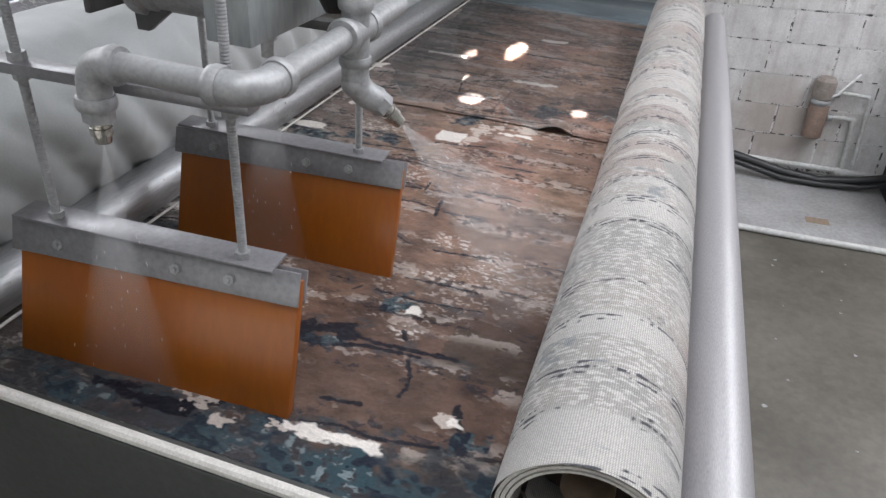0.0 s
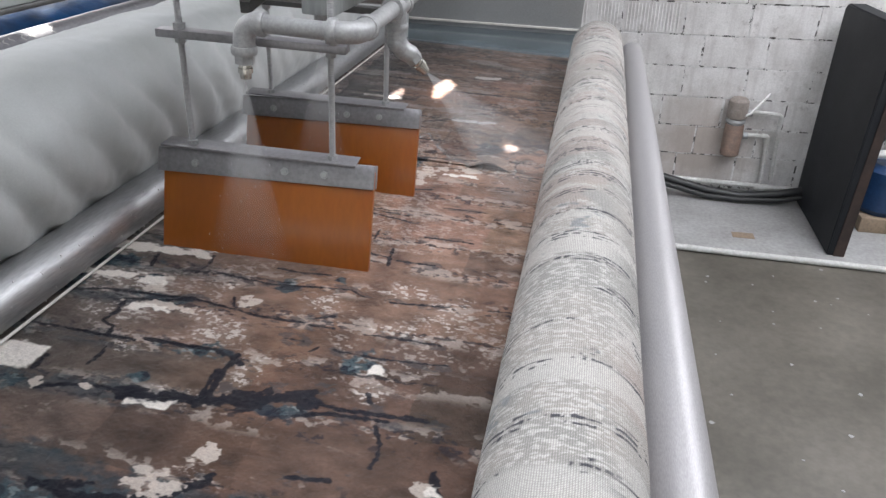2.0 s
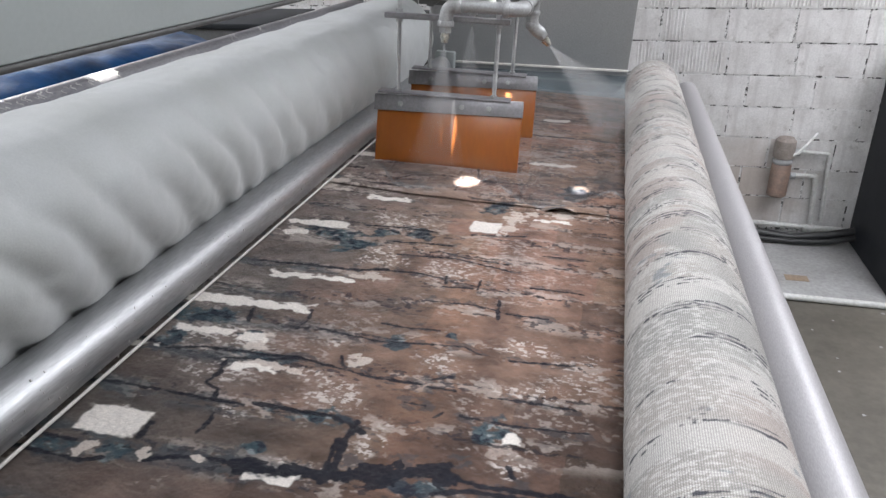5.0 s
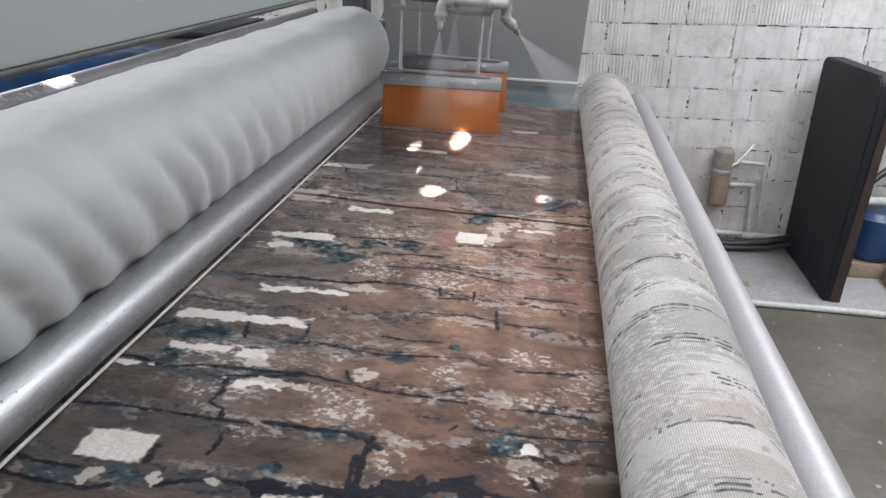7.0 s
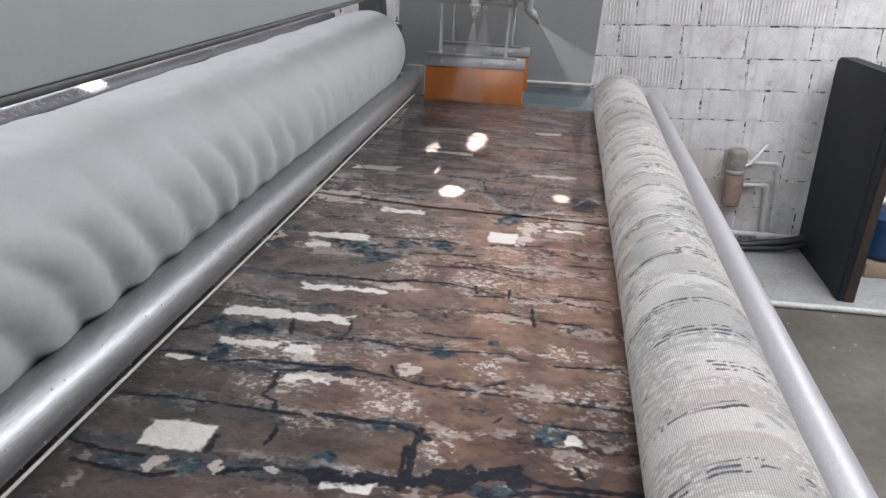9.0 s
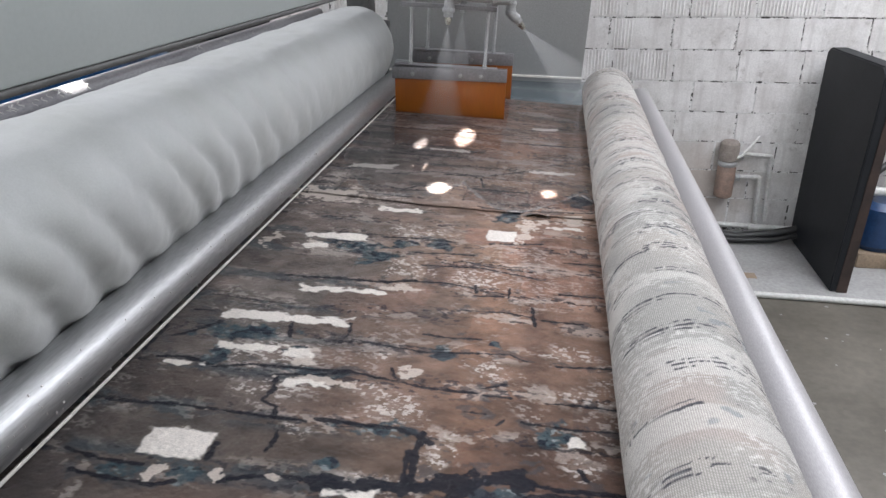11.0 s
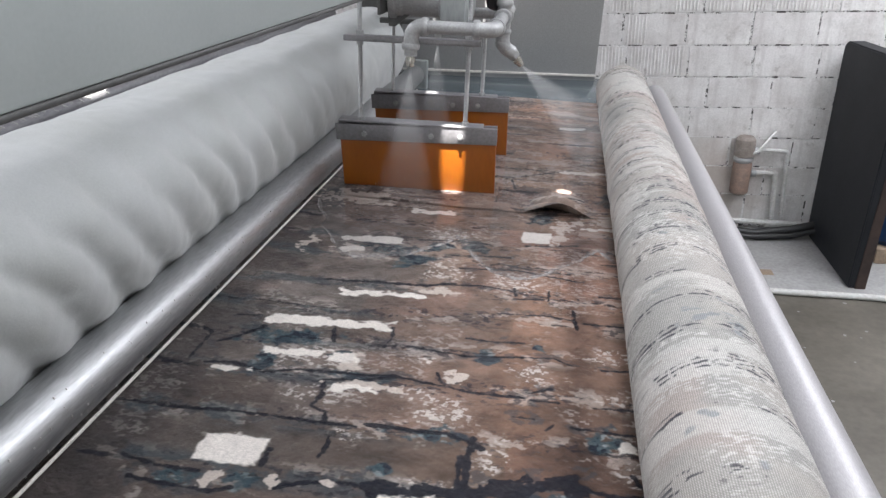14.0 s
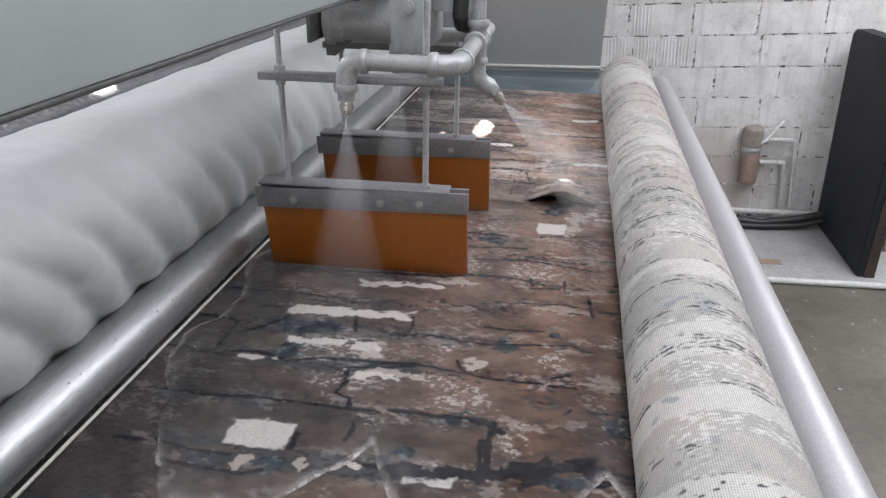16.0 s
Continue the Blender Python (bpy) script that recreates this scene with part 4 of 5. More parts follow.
# The spraying carriage
def nut(bm, x, y, z, r=0.011, h=0.010):
    return tube([(x, y, z), (x, y, z + h)], r, 6, bm)


def squeegee(parent, y):
    """An orange blade hung in a zinc holder that swings about its upper edge, under a fixed flange."""
    x0, x1 = -0.256, 0.210
    skew = Matrix.Translation((0, y, 0.206)) @ Matrix.Rotation(radians(4), 4, "Z")
    q = new("squeegee")
    q.parent = parent
    holder = part("holder", box(x0 - 0.004, x1, -0.006, -0.001, -0.050, 0.0, 0.0012), M["zinc"], q, "zinc-plated blade holder")
    part("blade", box(x0 + 0.006, x1 - 0.002, 0.0, 0.018, -0.226, -0.014, 0.003), M["orange"], q, "translucent orange rubber blade")
    part("back_strip", box(x0, x1, 0.0185, 0.023, -0.050, -0.001, 0.001), M["zinc"], q)
    for x in (-0.175, 0.02, 0.105):
        bm = tube([(x, -0.006, -0.028), (x, -0.012, -0.028)], 0.0085, 6)
        tube([(x, -0.012, -0.028), (x, -0.017, -0.028)], 0.004, 8, bm)
        part("bolt", bm, M["galv"], holder)
    part("flange", box(x0 + 0.008, x1 - 0.040, -0.004, 0.046, 0.001, 0.006, 0.0012, m=skew), M["zinc"], parent, "wet zinc flange")
    return q


def rod(parent, x, y, top):
    pts, rad, z = [], [], 0.2115
    while z < top:
        pts += [(x, y, z), (x, y, z + 0.0022)]
        rad += [0.0068, 0.0060]
        z += 0.0044
    ob = part("threaded_rod", tube(pts, rad, 10), M["galv"], parent, "zinc threaded rod")
    for z, r, h in ((0.2115, 0.011, 0.010), (0.423, 0.011, 0.010), (0.449, 0.012, 0.012)):
        part("nut", nut(bmesh.new(), x, y, z, r, h), M["galv"], ob)


def collar(bm, a, b, r):
    return tube([a, Vector(a).lerp(Vector(b), 0.3), Vector(a).lerp(Vector(b), 0.7), b], [r * 0.93, r, r, r * 0.93], 24, bm)


def spray_fan(parent, name, tip, left, right, depth, material, label):
    """Flat shells of fine drops that fan out from a nozzle tip to the line left-right."""
    tip, left, right = Vector(tip), Vector(left), Vector(right)
    n, k = 24, 14
    normal = (left - tip).cross(right - tip).normalized()
    for shell in (-1.0, 0.0, 1.0):
        U, V = np.meshgrid(np.linspace(0, 1, n), np.linspace(0.015, 1, k), indexing="ij")
        P = np.zeros((n, k, 3))
        for i in range(n):
            for j in range(k):
                e = left.lerp(right, U[i, j])
                bow = shell * depth * (1 - (2 * U[i, j] - 1) ** 2)
                P[i, j] = tip.lerp(e, V[i, j]) + normal * bow * V[i, j]
        ob = sheet(name, U, V, P[..., 0], P[..., 1], P[..., 2], None, material)
        ob.parent = parent
        ob.visible_shadow = False
        tagged(ob, label)
    rng = random.Random(len(name) + round(100 * left.x))
    bm = bmesh.new()
    for _ in range(30):
        s = rng.uniform(0.15, 1)
        p = tip.lerp(left.lerp(right, rng.uniform(-0.05, 1.05)), s) + normal * rng.uniform(-1, 1) * depth * s
        d = (p - tip).normalized()
        tube([p, p + d * rng.uniform(0.002, 0.007)], rng.uniform(0.0003, 0.0005), 4, bm)
    tagged(part("drops", bm, M["foam"], parent), kind="stuff")


def carriage():
    c = thing("spray_carriage", "washing carriage with galvanised spray pipes and two orange squeegees", "carriage")
    blades = [squeegee(c, -0.03), squeegee(c, 0.365)]
    for y in (-0.014, 0.381):
        for x in (-0.186, 0.116):
            rod(c, x, y + 0.07 * x, 0.60)
        m = Matrix.Translation((0, y, 0)) @ Matrix.Rotation(radians(4), 4, "Z")
        part("cross_bar", box(-0.230, 0.150, -0.016, 0.016, 0.433, 0.449, 0.002, m=m), M["zinc"] if y < 0.1 else M["dark_steel"], c)
    # gear drum between two plates
    bm = box(-0.165, -0.155, 0.08, 0.36, 0.49, 0.592, 0.002)
    part("side_plate", bm, M["dark_steel"], c, "dark steel side plate")
    bm = bmesh.new()
    f = bm.faces.new([bm.verts.new((x, 0.165, z)) for x, z in ((-0.158, 0.592), (-0.152, 0.450), (-0.132, 0.450), (-0.070, 0.500), (-0.070, 0.592))])
    ex = bmesh.ops.extrude_face_region(bm, geom=[f])
    bmesh.ops.translate(bm, verts=[q for q in ex["geom"] if isinstance(q, bmesh.types.BMVert)], vec=(0, 0.010, 0))
    bmesh.ops.recalc_face_normals(bm, faces=bm.faces[:])
    part("gusset", bm, M["dark_steel"], c)
    z = 0.528
    bm = tube([(-0.148, 0.19, z), (-0.130, 0.19, z), (-0.125, 0.19, z), (-0.110, 0.19, z), (-0.105, 0.19, z), (0.0, 0.19, z), (0.004, 0.19, z), (0.014, 0.19, z)],
              [0.060, 0.060, 0.053, 0.053, 0.049, 0.049, 0.054, 0.054], 48)
    part("drum", bm, M["galv"], c, "steel gear drum")
    part("bracket", box(0.015, 0.085, 0.10, 0.34, 0.475, 0.592, 0.003), M["steel_grey"], c, "grey carrier bracket")
    part("bracket_arm", box(0.025, 0.10, 0.12, 0.32, 0.62, 1.2, 0.004), M["steel_grey"], c)
    part("bracket_neck", box(0.025, 0.085, 0.13, 0.31, 0.592, 0.62, 0.001), M["steel_grey"], c)
    bm = tube([(0.055, 0.10, 0.57), (0.055, 0.088, 0.57)], 0.014, 6)
    tube([(0.055, 0.088, 0.57), (0.055, 0.080, 0.57)], 0.008, 12, bm)
    part("bolt", bm, M["galv"], c)
    part("cap_plate", box(0.086, 0.19, 0.20, 0.30, 0.552, 0.60, 0.002), M["steel_grey"], c)
    # spray pipe
    y, z, r = -0.064, 0.485, 0.0168
    pipe = part("cross_pipe", tube([(-0.004, y, z), (0.140, y, z)], r, 28), M["galv"], c, "galvanised water pipe")
    bm = tube(bend((0.003, y, z), (-0.031, y, z), (-0.034, y, z - 0.052), 0.034), 0.0205, 28)
    collar(bm, (-0.004, y, z), (0.012, y, z), 0.0245)
    collar(bm, (-0.034, y, z - 0.044), (-0.034, y, z - 0.060), 0.0250)
    part("elbow", bm, M["galv"], c)
    bm = tube(bend((0.14, y, z), (0.187, y, z), (0.188, y + 0.06, z + 0.001), 0.038, 10), 0.0205, 28)
    collar(bm, (0.134, y, z), (0.151, y, z), 0.0250)
    collar(bm, (0.188, y + 0.050, z + 0.001), (0.188, y + 0.066, z + 0.001), 0.0245)
    part("elbow", bm, M["galv"], c)
    part("long_pipe", tube([(0.188, y + 0.05, z + 0.001), (0.188, y + 0.27, z + 0.006)], r, 28), M["galv"], c)
    bm = tube([(0.188, y + 0.235, z + 0.006), (0.188, y + 0.315, z + 0.006)], 0.0215, 28)
    collar(bm, (0.188, y + 0.230, z + 0.006), (0.188, y + 0.245, z + 0.006), 0.0255)
    collar(bm, (0.188, y + 0.305, z + 0.006), (0.188, y + 0.32, z + 0.006), 0.0255)
    tube([(0.188, y + 0.275, z + 0.045), (0.188, y + 0.275, z - 0.040)], 0.0205, 28, bm)
    collar(bm, (0.188, y + 0.275, z + 0.036), (0.188, y + 0.275, z + 0.052), 0.0255)
    collar(bm, (0.188, y + 0.275, z - 0.030), (0.188, y + 0.275, z - 0.044), 0.0245)
    part("tee", bm, M["galv"], c)
    part("long_pipe", tube([(0.188, y + 0.31, z + 0.006), (0.192, y + 0.43, z + 0.012)], r, 28), M["galv"], c)
    part("riser", tube([(0.188, y + 0.275, z + 0.05), (0.188, y + 0.275, z + 0.20)], [0.017, 0.017], 24), M["galv"], c)
    bm = tube(bend((0.188, y + 0.275, z - 0.040), (0.188, y + 0.275, z - 0.082), (0.218, y + 0.295, z - 0.100), 0.028, 8), 0.0205, 28)
    bmesh.ops.create_uvsphere(bm, u_segments=20, v_segments=12, radius=0.0215, matrix=Matrix.Translation((0.188, y + 0.275, z - 0.072)))
    part("elbow", bm, M["galv"], c)
    for a, b in (((-0.034, y, z - 0.058), (-0.035, y, z - 0.106)), ((0.212, y + 0.290, z - 0.094), (0.246, y + 0.318, z - 0.138))):
        A, B = Vector(a), Vector(b)
        nz = part("nozzle", tube([A, A.lerp(B, 0.40)], 0.0195, 6), M["galv"], c, "hexagonal spray nozzle")
        bm = tube([A.lerp(B, 0.40), A.lerp(B, 0.55), A.lerp(B, 0.57), A.lerp(B, 0.76), A.lerp(B, 0.78), B], [0.012, 0.012, 0.0140, 0.0140, 0.0115, 0.0105], 16)
        part("tip", bm, M["brass"], nz, "bright metal tip")
    bm = tube([(0.16, 0.24, 0.72), (0.158, 0.22, 0.64), (0.15, 0.20, 0.58), (0.148, 0.20, 0.545), (0.15, 0.215, 0.525), (0.155, 0.25, 0.518)], 0.0175, 20)
    part("hose", bm, M["rubber"], c, "black rubber hose")
    bm = tube([(-0.03, 0.33, 0.47), (-0.03, 0.33, 0.415)], 0.018, 20)
    tube([(-0.03, 0.33, 0.415), (-0.03, 0.33, 0.385)], 0.011, 16, bm)
    part("rear_nozzle", bm, M["galv"], c)
    part("rear_pipe", tube([(-0.05, 0.33, 0.478), (0.188, 0.345, 0.484)], 0.0165, 20), M["galv"], c)
    spray_fan(c, "spray", (-0.035, y, z - 0.106), (-0.130, y - 0.035, 0.010), (0.055, y - 0.035, 0.010), 0.014, M["mist"], "fine falling water spray")
    spray_fan(c, "spray", (0.246, y + 0.318, z - 0.138), (0.60, 0.36, 0.17), (0.47, 0.22, 0.010), 0.035, M["mist_side"], "fine slanting water spray")
    spray_fan(c, "spray", (-0.03, 0.33, 0.385), (-0.11, 0.285, 0.010), (0.06, 0.285, 0.010), 0.014, M["mist"], "fine falling water spray")
    return c, blades


CARRIAGE, BLADES = carriage()


# Water that stands on the far carpet and runs forward at the end
def water():
    n, k = 120, 160
    U, V = np.meshgrid(np.linspace(0, 1, n), np.linspace(0, 1, k), indexing="ij")
    front = 0.19 * np.abs(np.sin(np.pi * (U * 2.05 + 0.06 * np.sin(9 * U)))) ** 0.8 * (0.75 + 0.4 * value_noise(U * 2.3, U * 0, 8)) + 0.09 * (fractal(U * 9, U * 0 + 3, 9) - 0.5)
    Y = -front * (1 - V) ** 0.6 + V * 1.24
    X = 0.03 + 0.82 * U + (1 - U) ** 6 * (0.11 * (fractal(Y * 5 + 1.3, Y * 0, 14) - 0.5) + 0.10 * step(0.25, -0.15, Y))
    Z = 0.0085 + 0.0012 * (fractal(X * 14, Y * 10, 77, 2) - 0.5) - 0.0075 * (1 - V) ** 30 - 0.006 * (1 - U) ** 40
    ob = sheet("water_sheet", U, V, X, Y, Z, None, M["water"])
    tagged(ob, "thin clear sheet of water on the carpet", "water")
    return ob


WATER = water()


# Along the rear wall
def wall_things():
    slab = thing("floor_slab", "pale raised concrete slab at the wall", "slab")
    part("top", box(0.9, 4.6, 4.20, 5.27, FLOOR, FLOOR + 0.012, 0.003), M["slab"], slab)
    pipe = thing("floor_pipe", "white plastic pipe lying along the floor", "pipe")
    part("tube", tube([(1.0 + 0.2 * i, 4.215 + 0.004 * math.sin(i) - 0.04 * i * 0.2, FLOOR + 0.021) for i in range(20)], 0.02, 14), M["pvc"], pipe)
    part("joint", tube([(2.95, 4.137, FLOOR + 0.021), (3.03, 4.134, FLOOR + 0.021)], 0.027, 14), M["pvc"], pipe)
    # leaning black board
    bd = thing("black_board", "tall black board standing on edge with a brown rim", "board")
    bm = bmesh.new()
    outline = [(4.285, FLOOR + 0.012), (4.285, -0.10), (4.300, 0.050), (4.345, 0.085), (4.9, 0.082), (5.13, 0.078), (5.170, 0.045), (5.175, -0.03), (5.175, FLOOR + 0.012)]
    faces = [[bm.verts.new((x + 0.03 * (z + 1.3) / 1.4 * (1 if y < 4.5 else 0), y, z)) for y, z in outline] for x in (2.566, 2.676)]
    bm.faces.new(faces[0][::-1])
    bm.faces.new(faces[1])
    for i in range(len(outline)):
        k = (i + 1) % len(outline)
        bm.faces.new((faces[0][i], faces[0][k], faces[1][k], faces[1][i]))
    bmesh.ops.recalc_face_normals(bm, faces=bm.faces[:])
    bmesh.ops.bevel(bm, geom=bm.edges[:], offset=0.008, segments=2, affect="EDGES")
    part("sheet", bm, M["black_board"], bd)
    rim = [(2.605, FLOOR + 0.014), (2.668, FLOOR + 0.014), (2.692, -0.05), (2.650, -0.05)]
    bm = bmesh.new()
    front, back = ([bm.verts.new((x, y, z)) for x, z in rim] for y in (4.276, 4.284))
    bm.faces.new(front)
    bm.faces.new(back[::-1])
    for i in range(4):
        bm.faces.new((front[i], front[(i + 1) % 4], back[(i + 1) % 4], back[i]))
    bmesh.ops.recalc_face_normals(bm, faces=bm.faces[:])
    part("rim", bm, M["rust"], bd, "rusty brown rim")
    # brown box with its wire, and water pipes
    bx = thing("water_filter", "rusty brown filter housing on the block wall", "filter")
    part("body", tube([(2.045, 5.205, z) for z in (-1.03, -1.02, -0.80, -0.79)], [0.058, 0.066, 0.066, 0.060], 28), M["box_brown"], bx, "rust-brown lower half")
    part("neck", tube([(2.045, 5.205, z) for z in (-0.79, -0.775, -0.765, -0.75)], [0.060, 0.070, 0.070, 0.060], 28), M["galv"], bx)
    part("cap", tube([(2.045, 5.205, z) for z in (-0.75, -0.74, -0.65, -0.62, -0.60)], [0.060, 0.070, 0.071, 0.068, 0.050], 28), M["rust_grey"], bx, "grimy grey-brown cap")
    part("mount", box(2.02, 2.07, 5.255, 5.276, -1.0, -0.62, 0.003), M["dark_steel"], bx)
    for z in (-0.70, -0.87):
        part("gland", tube([(2.115, 5.215, z - 0.01), (2.15, 5.215, z - 0.01)], 0.026, 12), M["galv"], bx)
    part("wire", tube([(1.99, 5.18, -0.745), (2.06, 5.165, -0.735), (2.13, 5.165, -0.70), (2.19, 5.19, -0.625), (2.25, 5.25, -0.575)], 0.010, 8), M["pvc"], bx)
    wp = thing("water_pipes", "white plastic water pipes on the block wall", "pipe")
    part("outer_pipe", tube(bend((2.15, 5.225, -0.705), (2.348, 5.225, -0.712), (2.378, 5.225, FLOOR + 0.13), 0.03), 0.015, 14), M["pvc"], wp)
    part("inner_pipe", tube(bend((2.15, 5.23, -0.88), (2.290, 5.23, -0.88), (2.318, 5.23, FLOOR + 0.05), 0.03), 0.016, 14), M["pvc"], wp)
    part("elbow", tube(bend((2.25, 5.23, -0.88), (2.288, 5.23, -0.88), (2.29, 5.23, -0.93), 0.02), 0.021, 14), M["pvc"], wp)
    part("foot_pipe", tube([(1.2, 5.22, FLOOR + 0.10), (2.9, 5.22, FLOOR + 0.055)], 0.020, 14), M["pvc"], wp)
    part("tee", tube([(2.27, 5.22, FLOOR + 0.065), (2.36, 5.22, FLOOR + 0.062)], 0.030, 14), M["pvc"], wp)
    hose = thing("black_hose", "thick black hose sagging along the wall foot", "hose")
    pts = [(1.25, 5.10, FLOOR + 0.20), (1.6, 5.08, FLOOR + 0.14), (1.9, 5.06, FLOOR + 0.075), (2.15, 5.05, FLOOR + 0.05), (2.4, 5.05, FLOOR + 0.085), (2.62, 5.08, FLOOR + 0.13)]
    part("strand", tube(pts, 0.030, 14), M["rubber"], hose)
    part("strand", tube([(x, y - 0.045, max(FLOOR + 0.04, z - 0.03)) for x, y, z in pts], 0.020, 12), M["rubber"], hose)
    tagged(link_mesh("dirt_patch", box(2.02, 2.16, 4.42, 4.50, FLOOR + 0.0122, FLOOR + 0.0150, 0.001, m=None), M["card"]), "scrap of brown cardboard on the slab", "scrap")
    # behind the board
    tub = thing("blue_pump", "dark blue pump with white plastic pipes", "pump")
    part("body", tube([(3.02, 4.85, FLOOR + 0.12), (3.02, 4.85, FLOOR + 0.16), (3.02, 4.85, FLOOR + 0.42), (3.02, 4.85, FLOOR + 0.46)], [0.14, 0.17, 0.17, 0.12], 28), M["blue_tub"], tub)
    part("plinth", box(2.86, 3.2, 4.68, 5.02, FLOOR + 0.012, FLOOR + 0.12, 0.008), M["card"], tub)
    part("pipe", tube(bend((2.85, 4.80, FLOOR + 0.53), (3.14, 4.80, FLOOR + 0.53), (3.14, 4.80, FLOOR + 0.40), 0.03), 0.03, 14), M["pvc"], tub)
    part("elbow", tube(bend((3.06, 4.80, FLOOR + 0.53), (3.14, 4.80, FLOOR + 0.53), (3.14, 4.80, FLOOR + 0.46), 0.03), 0.042, 14), M["pvc"], tub)
    part("pipe", tube([(3.07, 4.70, FLOOR + 0.30), (3.15, 4.45, FLOOR + 0.14), (3.12, 4.26, FLOOR + 0.05)], 0.026, 14), M["pvc"], tub)
    wood = thing("wooden_block", "pale wooden block lying on the slab", "block")
    part("block", box(3.05, 3.5, 4.40, 4.62, FLOOR + 0.012, FLOOR + 0.13, 0.006), M["card"], wood)
    tri = thing("dark_stand", "dark metal stand with a black cable", "stand")
    part("leg", tube([(3.32, 4.9, FLOOR + 0.012), (3.25, 4.95, -0.45)], 0.014, 10), M["dark_steel"], tri)
    part("leg", tube([(3.62, 4.8, FLOOR + 0.012), (3.30, 4.95, -0.45)], 0.014, 10), M["galv"], tri)
    part("head", box(3.2, 3.6, 4.85, 5.05, -0.50, -0.44, 0.006), M["galv"], tri)
    part("box", box(3.35, 3.7, 4.9, 5.15, FLOOR + 0.012, -0.60, 0.01), M["dark_steel"], tri)
    part("cable", tube([(2.80, 4.8, -0.80), (2.95, 4.85, -0.66), (3.1, 4.9, -0.54), (3.25, 4.95, -0.47)], 0.022, 10), M["rubber"], tri)


wall_things()


def floor_flecks():
    rng = random.Random(31)
    bm = bmesh.new()
    for _ in range(150):
        x, y = rng.uniform(1.2, 4.2), rng.uniform(0.2, 4.1)
        r = rng.uniform(0.004, 0.014)
        ring = [bm.verts.new((x + r * rng.uniform(0.5, 1.2) * math.cos(a), y + r * rng.uniform(0.5, 1.2) * math.sin(a), FLOOR + 0.003)) for a in (k * 1.0472 for k in range(6))]
        top = bm.verts.new((x, y, FLOOR + 0.006))
        for i in range(6):
            bm.faces.new((ring[i], ring[(i + 1) % 6], top))
    tagged(link_mesh("floor_flecks", bm, M["slab"]), "pale flecks of dried foam and lint on the floor", "flecks", kind="stuff")


floor_flecks()


# Water drops that cling to the rollers
def drops():
    rng = random.Random(8)
    bm = bmesh.new()
    for _ in range(240):
        a, y = rng.uniform(-1.1, 0.9), rng.uniform(0.4, 3.3)
        p = Vector((-0.035 + 0.0485 * math.cos(a), y, 0.052 + 0.0485 * math.sin(a)))
        bmesh.ops.create_icosphere(bm, subdivisions=1, radius=rng.uniform(0.0008, 0.0020), matrix=Matrix.Translation(p) @ Matrix.Diagonal((1, 1, rng.uniform(1, 2.5), 1)))
    tagged(link_mesh("water_drops", bm, M["foam"]), "small water drops clinging to the steel roller", "drops", kind="stuff").matrix_world = LEAN


drops()


# Wall blocks, each one a piece of the wall
def block_mesh(rng, ribbed):
    """One whitewashed hollow block: a chipped outline, and on some a face combed with upright grooves."""
    bm = bmesh.new()
    w, h = 0.2115, 0.1065
    lower = [(x, -h + rng.uniform(-0.001, 0.0035)) for x in np.linspace(-w, w, 8)]
    upper = [(x, h - rng.uniform(-0.001, 0.0035)) for x in np.linspace(w, -w, 8)]
    outline = lower + upper
    n = len(outline)
    back = [bm.verts.new((x, 0.02, z)) for x, z in outline]
    fr = [bm.verts.new((x * 0.992 + rng.uniform(-0.002, 0.002), -0.0025, z * 0.99)) for x, z in outline]
    for i in range(n):
        bm.faces.new((back[i], back[(i + 1) % n], fr[(i + 1) % n], fr[i]))
    bm.faces.new(fr)
    for x0, x1 in ribbed:
        x = x0
        while x < x1 - 0.006:
            top, low = h * rng.uniform(0.80, 0.97), -h * rng.uniform(0.80, 0.97)
            rib = [bm.verts.new(p) for p in ((x, -0.002, low), (x + 0.004, -0.0075, low), (x + 0.010, -0.0075, low), (x + 0.014, -0.002, low),
                                             (x, -0.002, top), (x + 0.004, -0.0075, top), (x + 0.010, -0.0075, top), (x + 0.014, -0.002, top))]
            for i in range(3):
                bm.faces.new((rib[i], rib[i + 1], rib[i + 5], rib[i + 4]))
            x += 0.0235
    bmesh.ops.recalc_face_normals(bm, faces=bm.faces[:])
    me = bpy.data.meshes.new("block")
    bm.to_mesh(me)
    bm.free()
    me.materials.append(M["block"])
    return me


def blocks():
    rng = random.Random(12)
    plain = [block_mesh(rng, ()) for _ in range(5)]
    combed = [block_mesh(rng, r) for r in (((-0.19, -0.02), (0.03, 0.19)), ((-0.19, -0.05),), ((0.02, 0.19),), ((-0.19, 0.19),))]
    starts = {3: 1.02, 2: 1.224, 1: 1.117, 0: 1.157, -1: 1.31, -2: 1.21, -3: 1.52, -4: 1.36, -5: 1.25, -6: 1.45}
    for r in range(-6, 11):
        z = 0.03 - 0.11 + 0.2195 * r
        for q in range(-15, 12):
            x = starts.get(r, 1.1 + 0.17 * (r % 3)) + 0.2165 + 0.433 * q
            if not -4.95 < x < 5.95 or z - 0.1 < FLOOR - 0.09 or z > ROOF:
                continue
            comb = r >= 0 and rng.random() < (0.9 if x < 1.75 else 0.5)
            ob = new("block", rng.choice(combed if comb else plain))
            ob.matrix_world = pose(x + rng.uniform(-0.003, 0.003), 5.2755 + rng.uniform(-0.002, 0.0015), z, 0, rng.uniform(-0.3, 0.3), 0)
            ob.parent = wall


blocks()


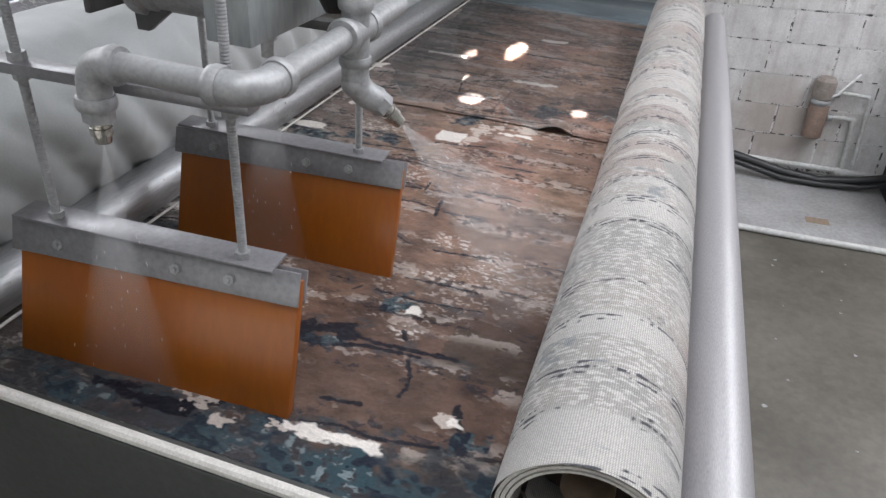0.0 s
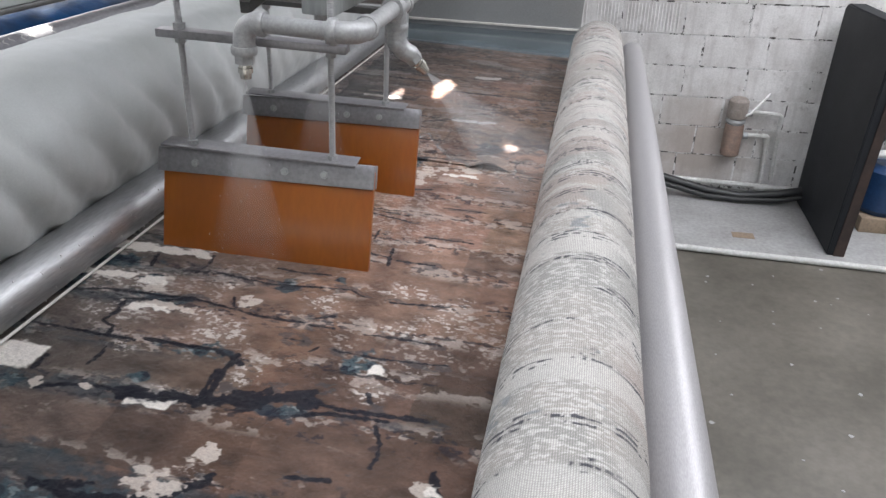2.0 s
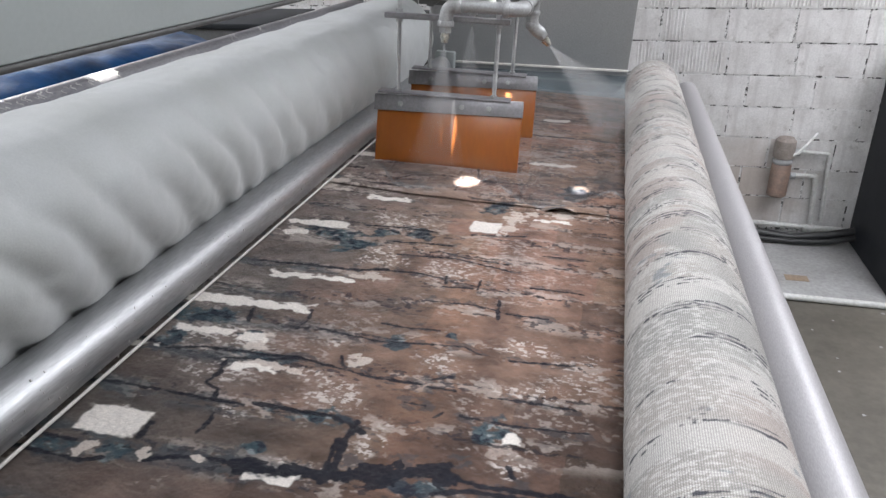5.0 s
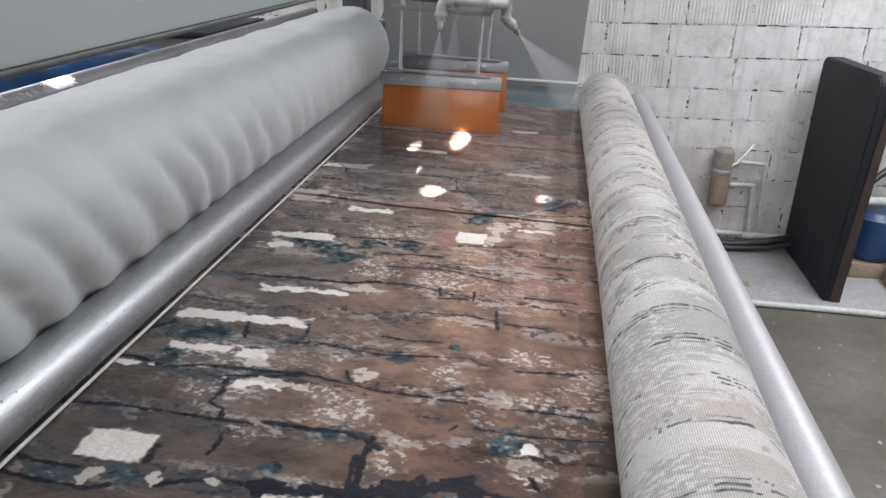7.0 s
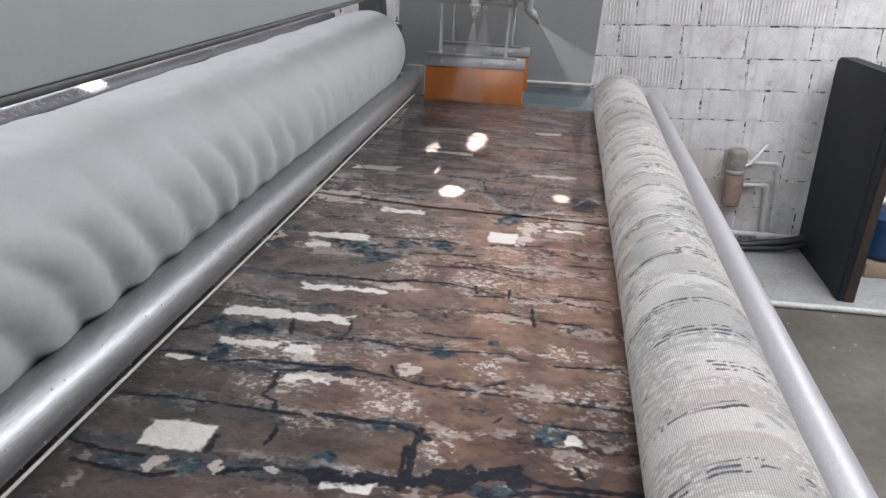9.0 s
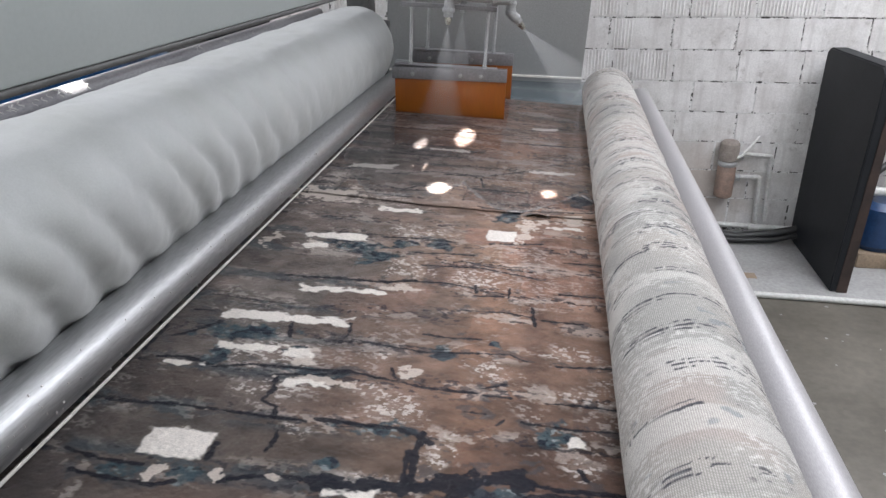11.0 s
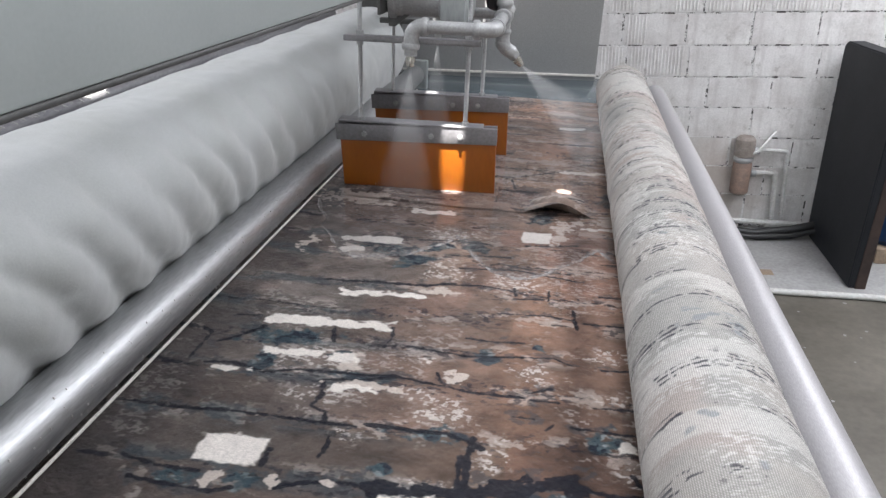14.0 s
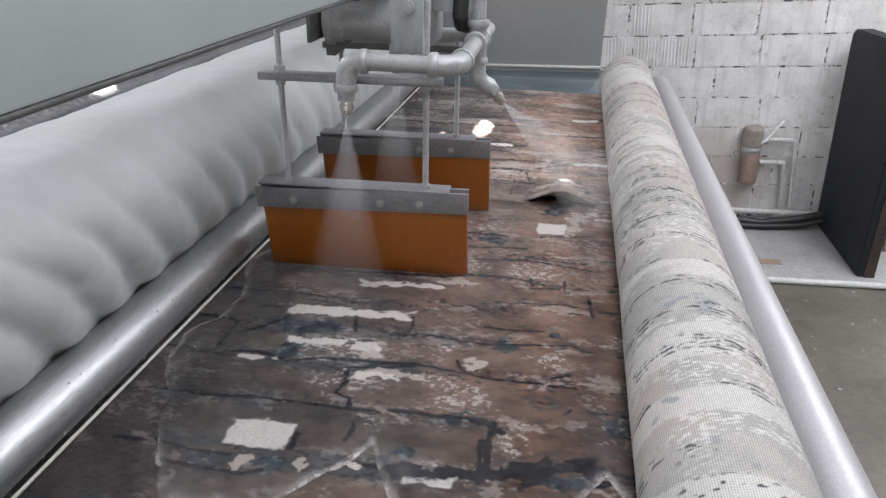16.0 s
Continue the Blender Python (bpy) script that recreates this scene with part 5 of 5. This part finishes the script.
# What moves
SHIFT = [(0.0, -0.124), (2.0, -0.092), (4.5, -0.051), (7.0, 0.0), (9.0, 0.032), (11.5, 0.072), (13.0, 0.098), (14.5, 0.125), (16.0, 0.152)]
STROKE = [(0.0, 0.625), (0.5, 0.780), (1.0, 0.935), (1.5, 1.090), (2.0, 1.247), (2.5, 1.404), (3.0, 1.559), (3.5, 1.713), (4.0, 1.862), (4.5, 2.010), (5.0, 2.157), (6.0, 2.450), (7.0, 2.741), (8.0, 3.034), (8.5, 3.165),
          (9.0, 3.273), (9.4, 3.303), (9.8, 3.210), (10.5, 3.000), (11.5, 2.695), (12.0, 2.541), (12.5, 2.386), (13.0, 2.230), (13.5, 2.075), (14.0, 1.919), (14.5, 1.767), (15.0, 1.615), (15.5, 1.468), (16.0, 1.321)]
# time, swing of the blades and their offset along the bed, fitted to the camera's view
SWING = [(0.0, -19, 0.010), (8.6, -19, 0.010), (9.2, -15, 0.010), (9.4, -6, 0.010), (9.9, 6, 0.006), (16.0, 7, 0.005)]


def motions():
    walk(CARRIAGE, [(t, LEAN @ pose(0.303, y, 0)) for t, y in STROKE])
    for blade, dy in zip(BLADES, (-0.03, 0.365)):
        walk(blade, [(t, pose(0, dy + view_offset, 0.206, a, -1.5, 3.5)) for t, a, view_offset in SWING])
    for ob in CARPETS:
        walk(ob, [(t, LEAN @ pose(s, 0, 0)) for t, s in SHIFT])
    walk(ROLL, [(t, LEAN @ pose(0.951, 0, 0.073, 0, -math.degrees(s / 0.112), 0)) for t, s in SHIFT])
    walk(FOLD, [(t, LEAN @ pose(x, 1.83, z)) for t, x, z in ((0.0, 0.69, -0.036), (4.5, 0.69, -0.040), (7.0, 0.69, -0.064), (9.0, 0.70, -0.064), (11.5, 0.70, -0.044), (13.0, 0.71, -0.026), (16.0, 0.72, -0.010))])
    walk(WATER, [(0.0, LEAN @ pose(0, 2.02, 0.004)), (9.0, LEAN @ pose(0, 2.02, 0.004)), (12.5, LEAN @ pose(0, 2.0, 0.004)), (13.3, LEAN @ pose(0, 1.88, 0.002)), (14.0, LEAN @ pose(0, 1.60, 0)), (15.0, LEAN @ pose(0, 1.05, 0)), (16.0, LEAN @ pose(0, 0.75, 0))])


motions()
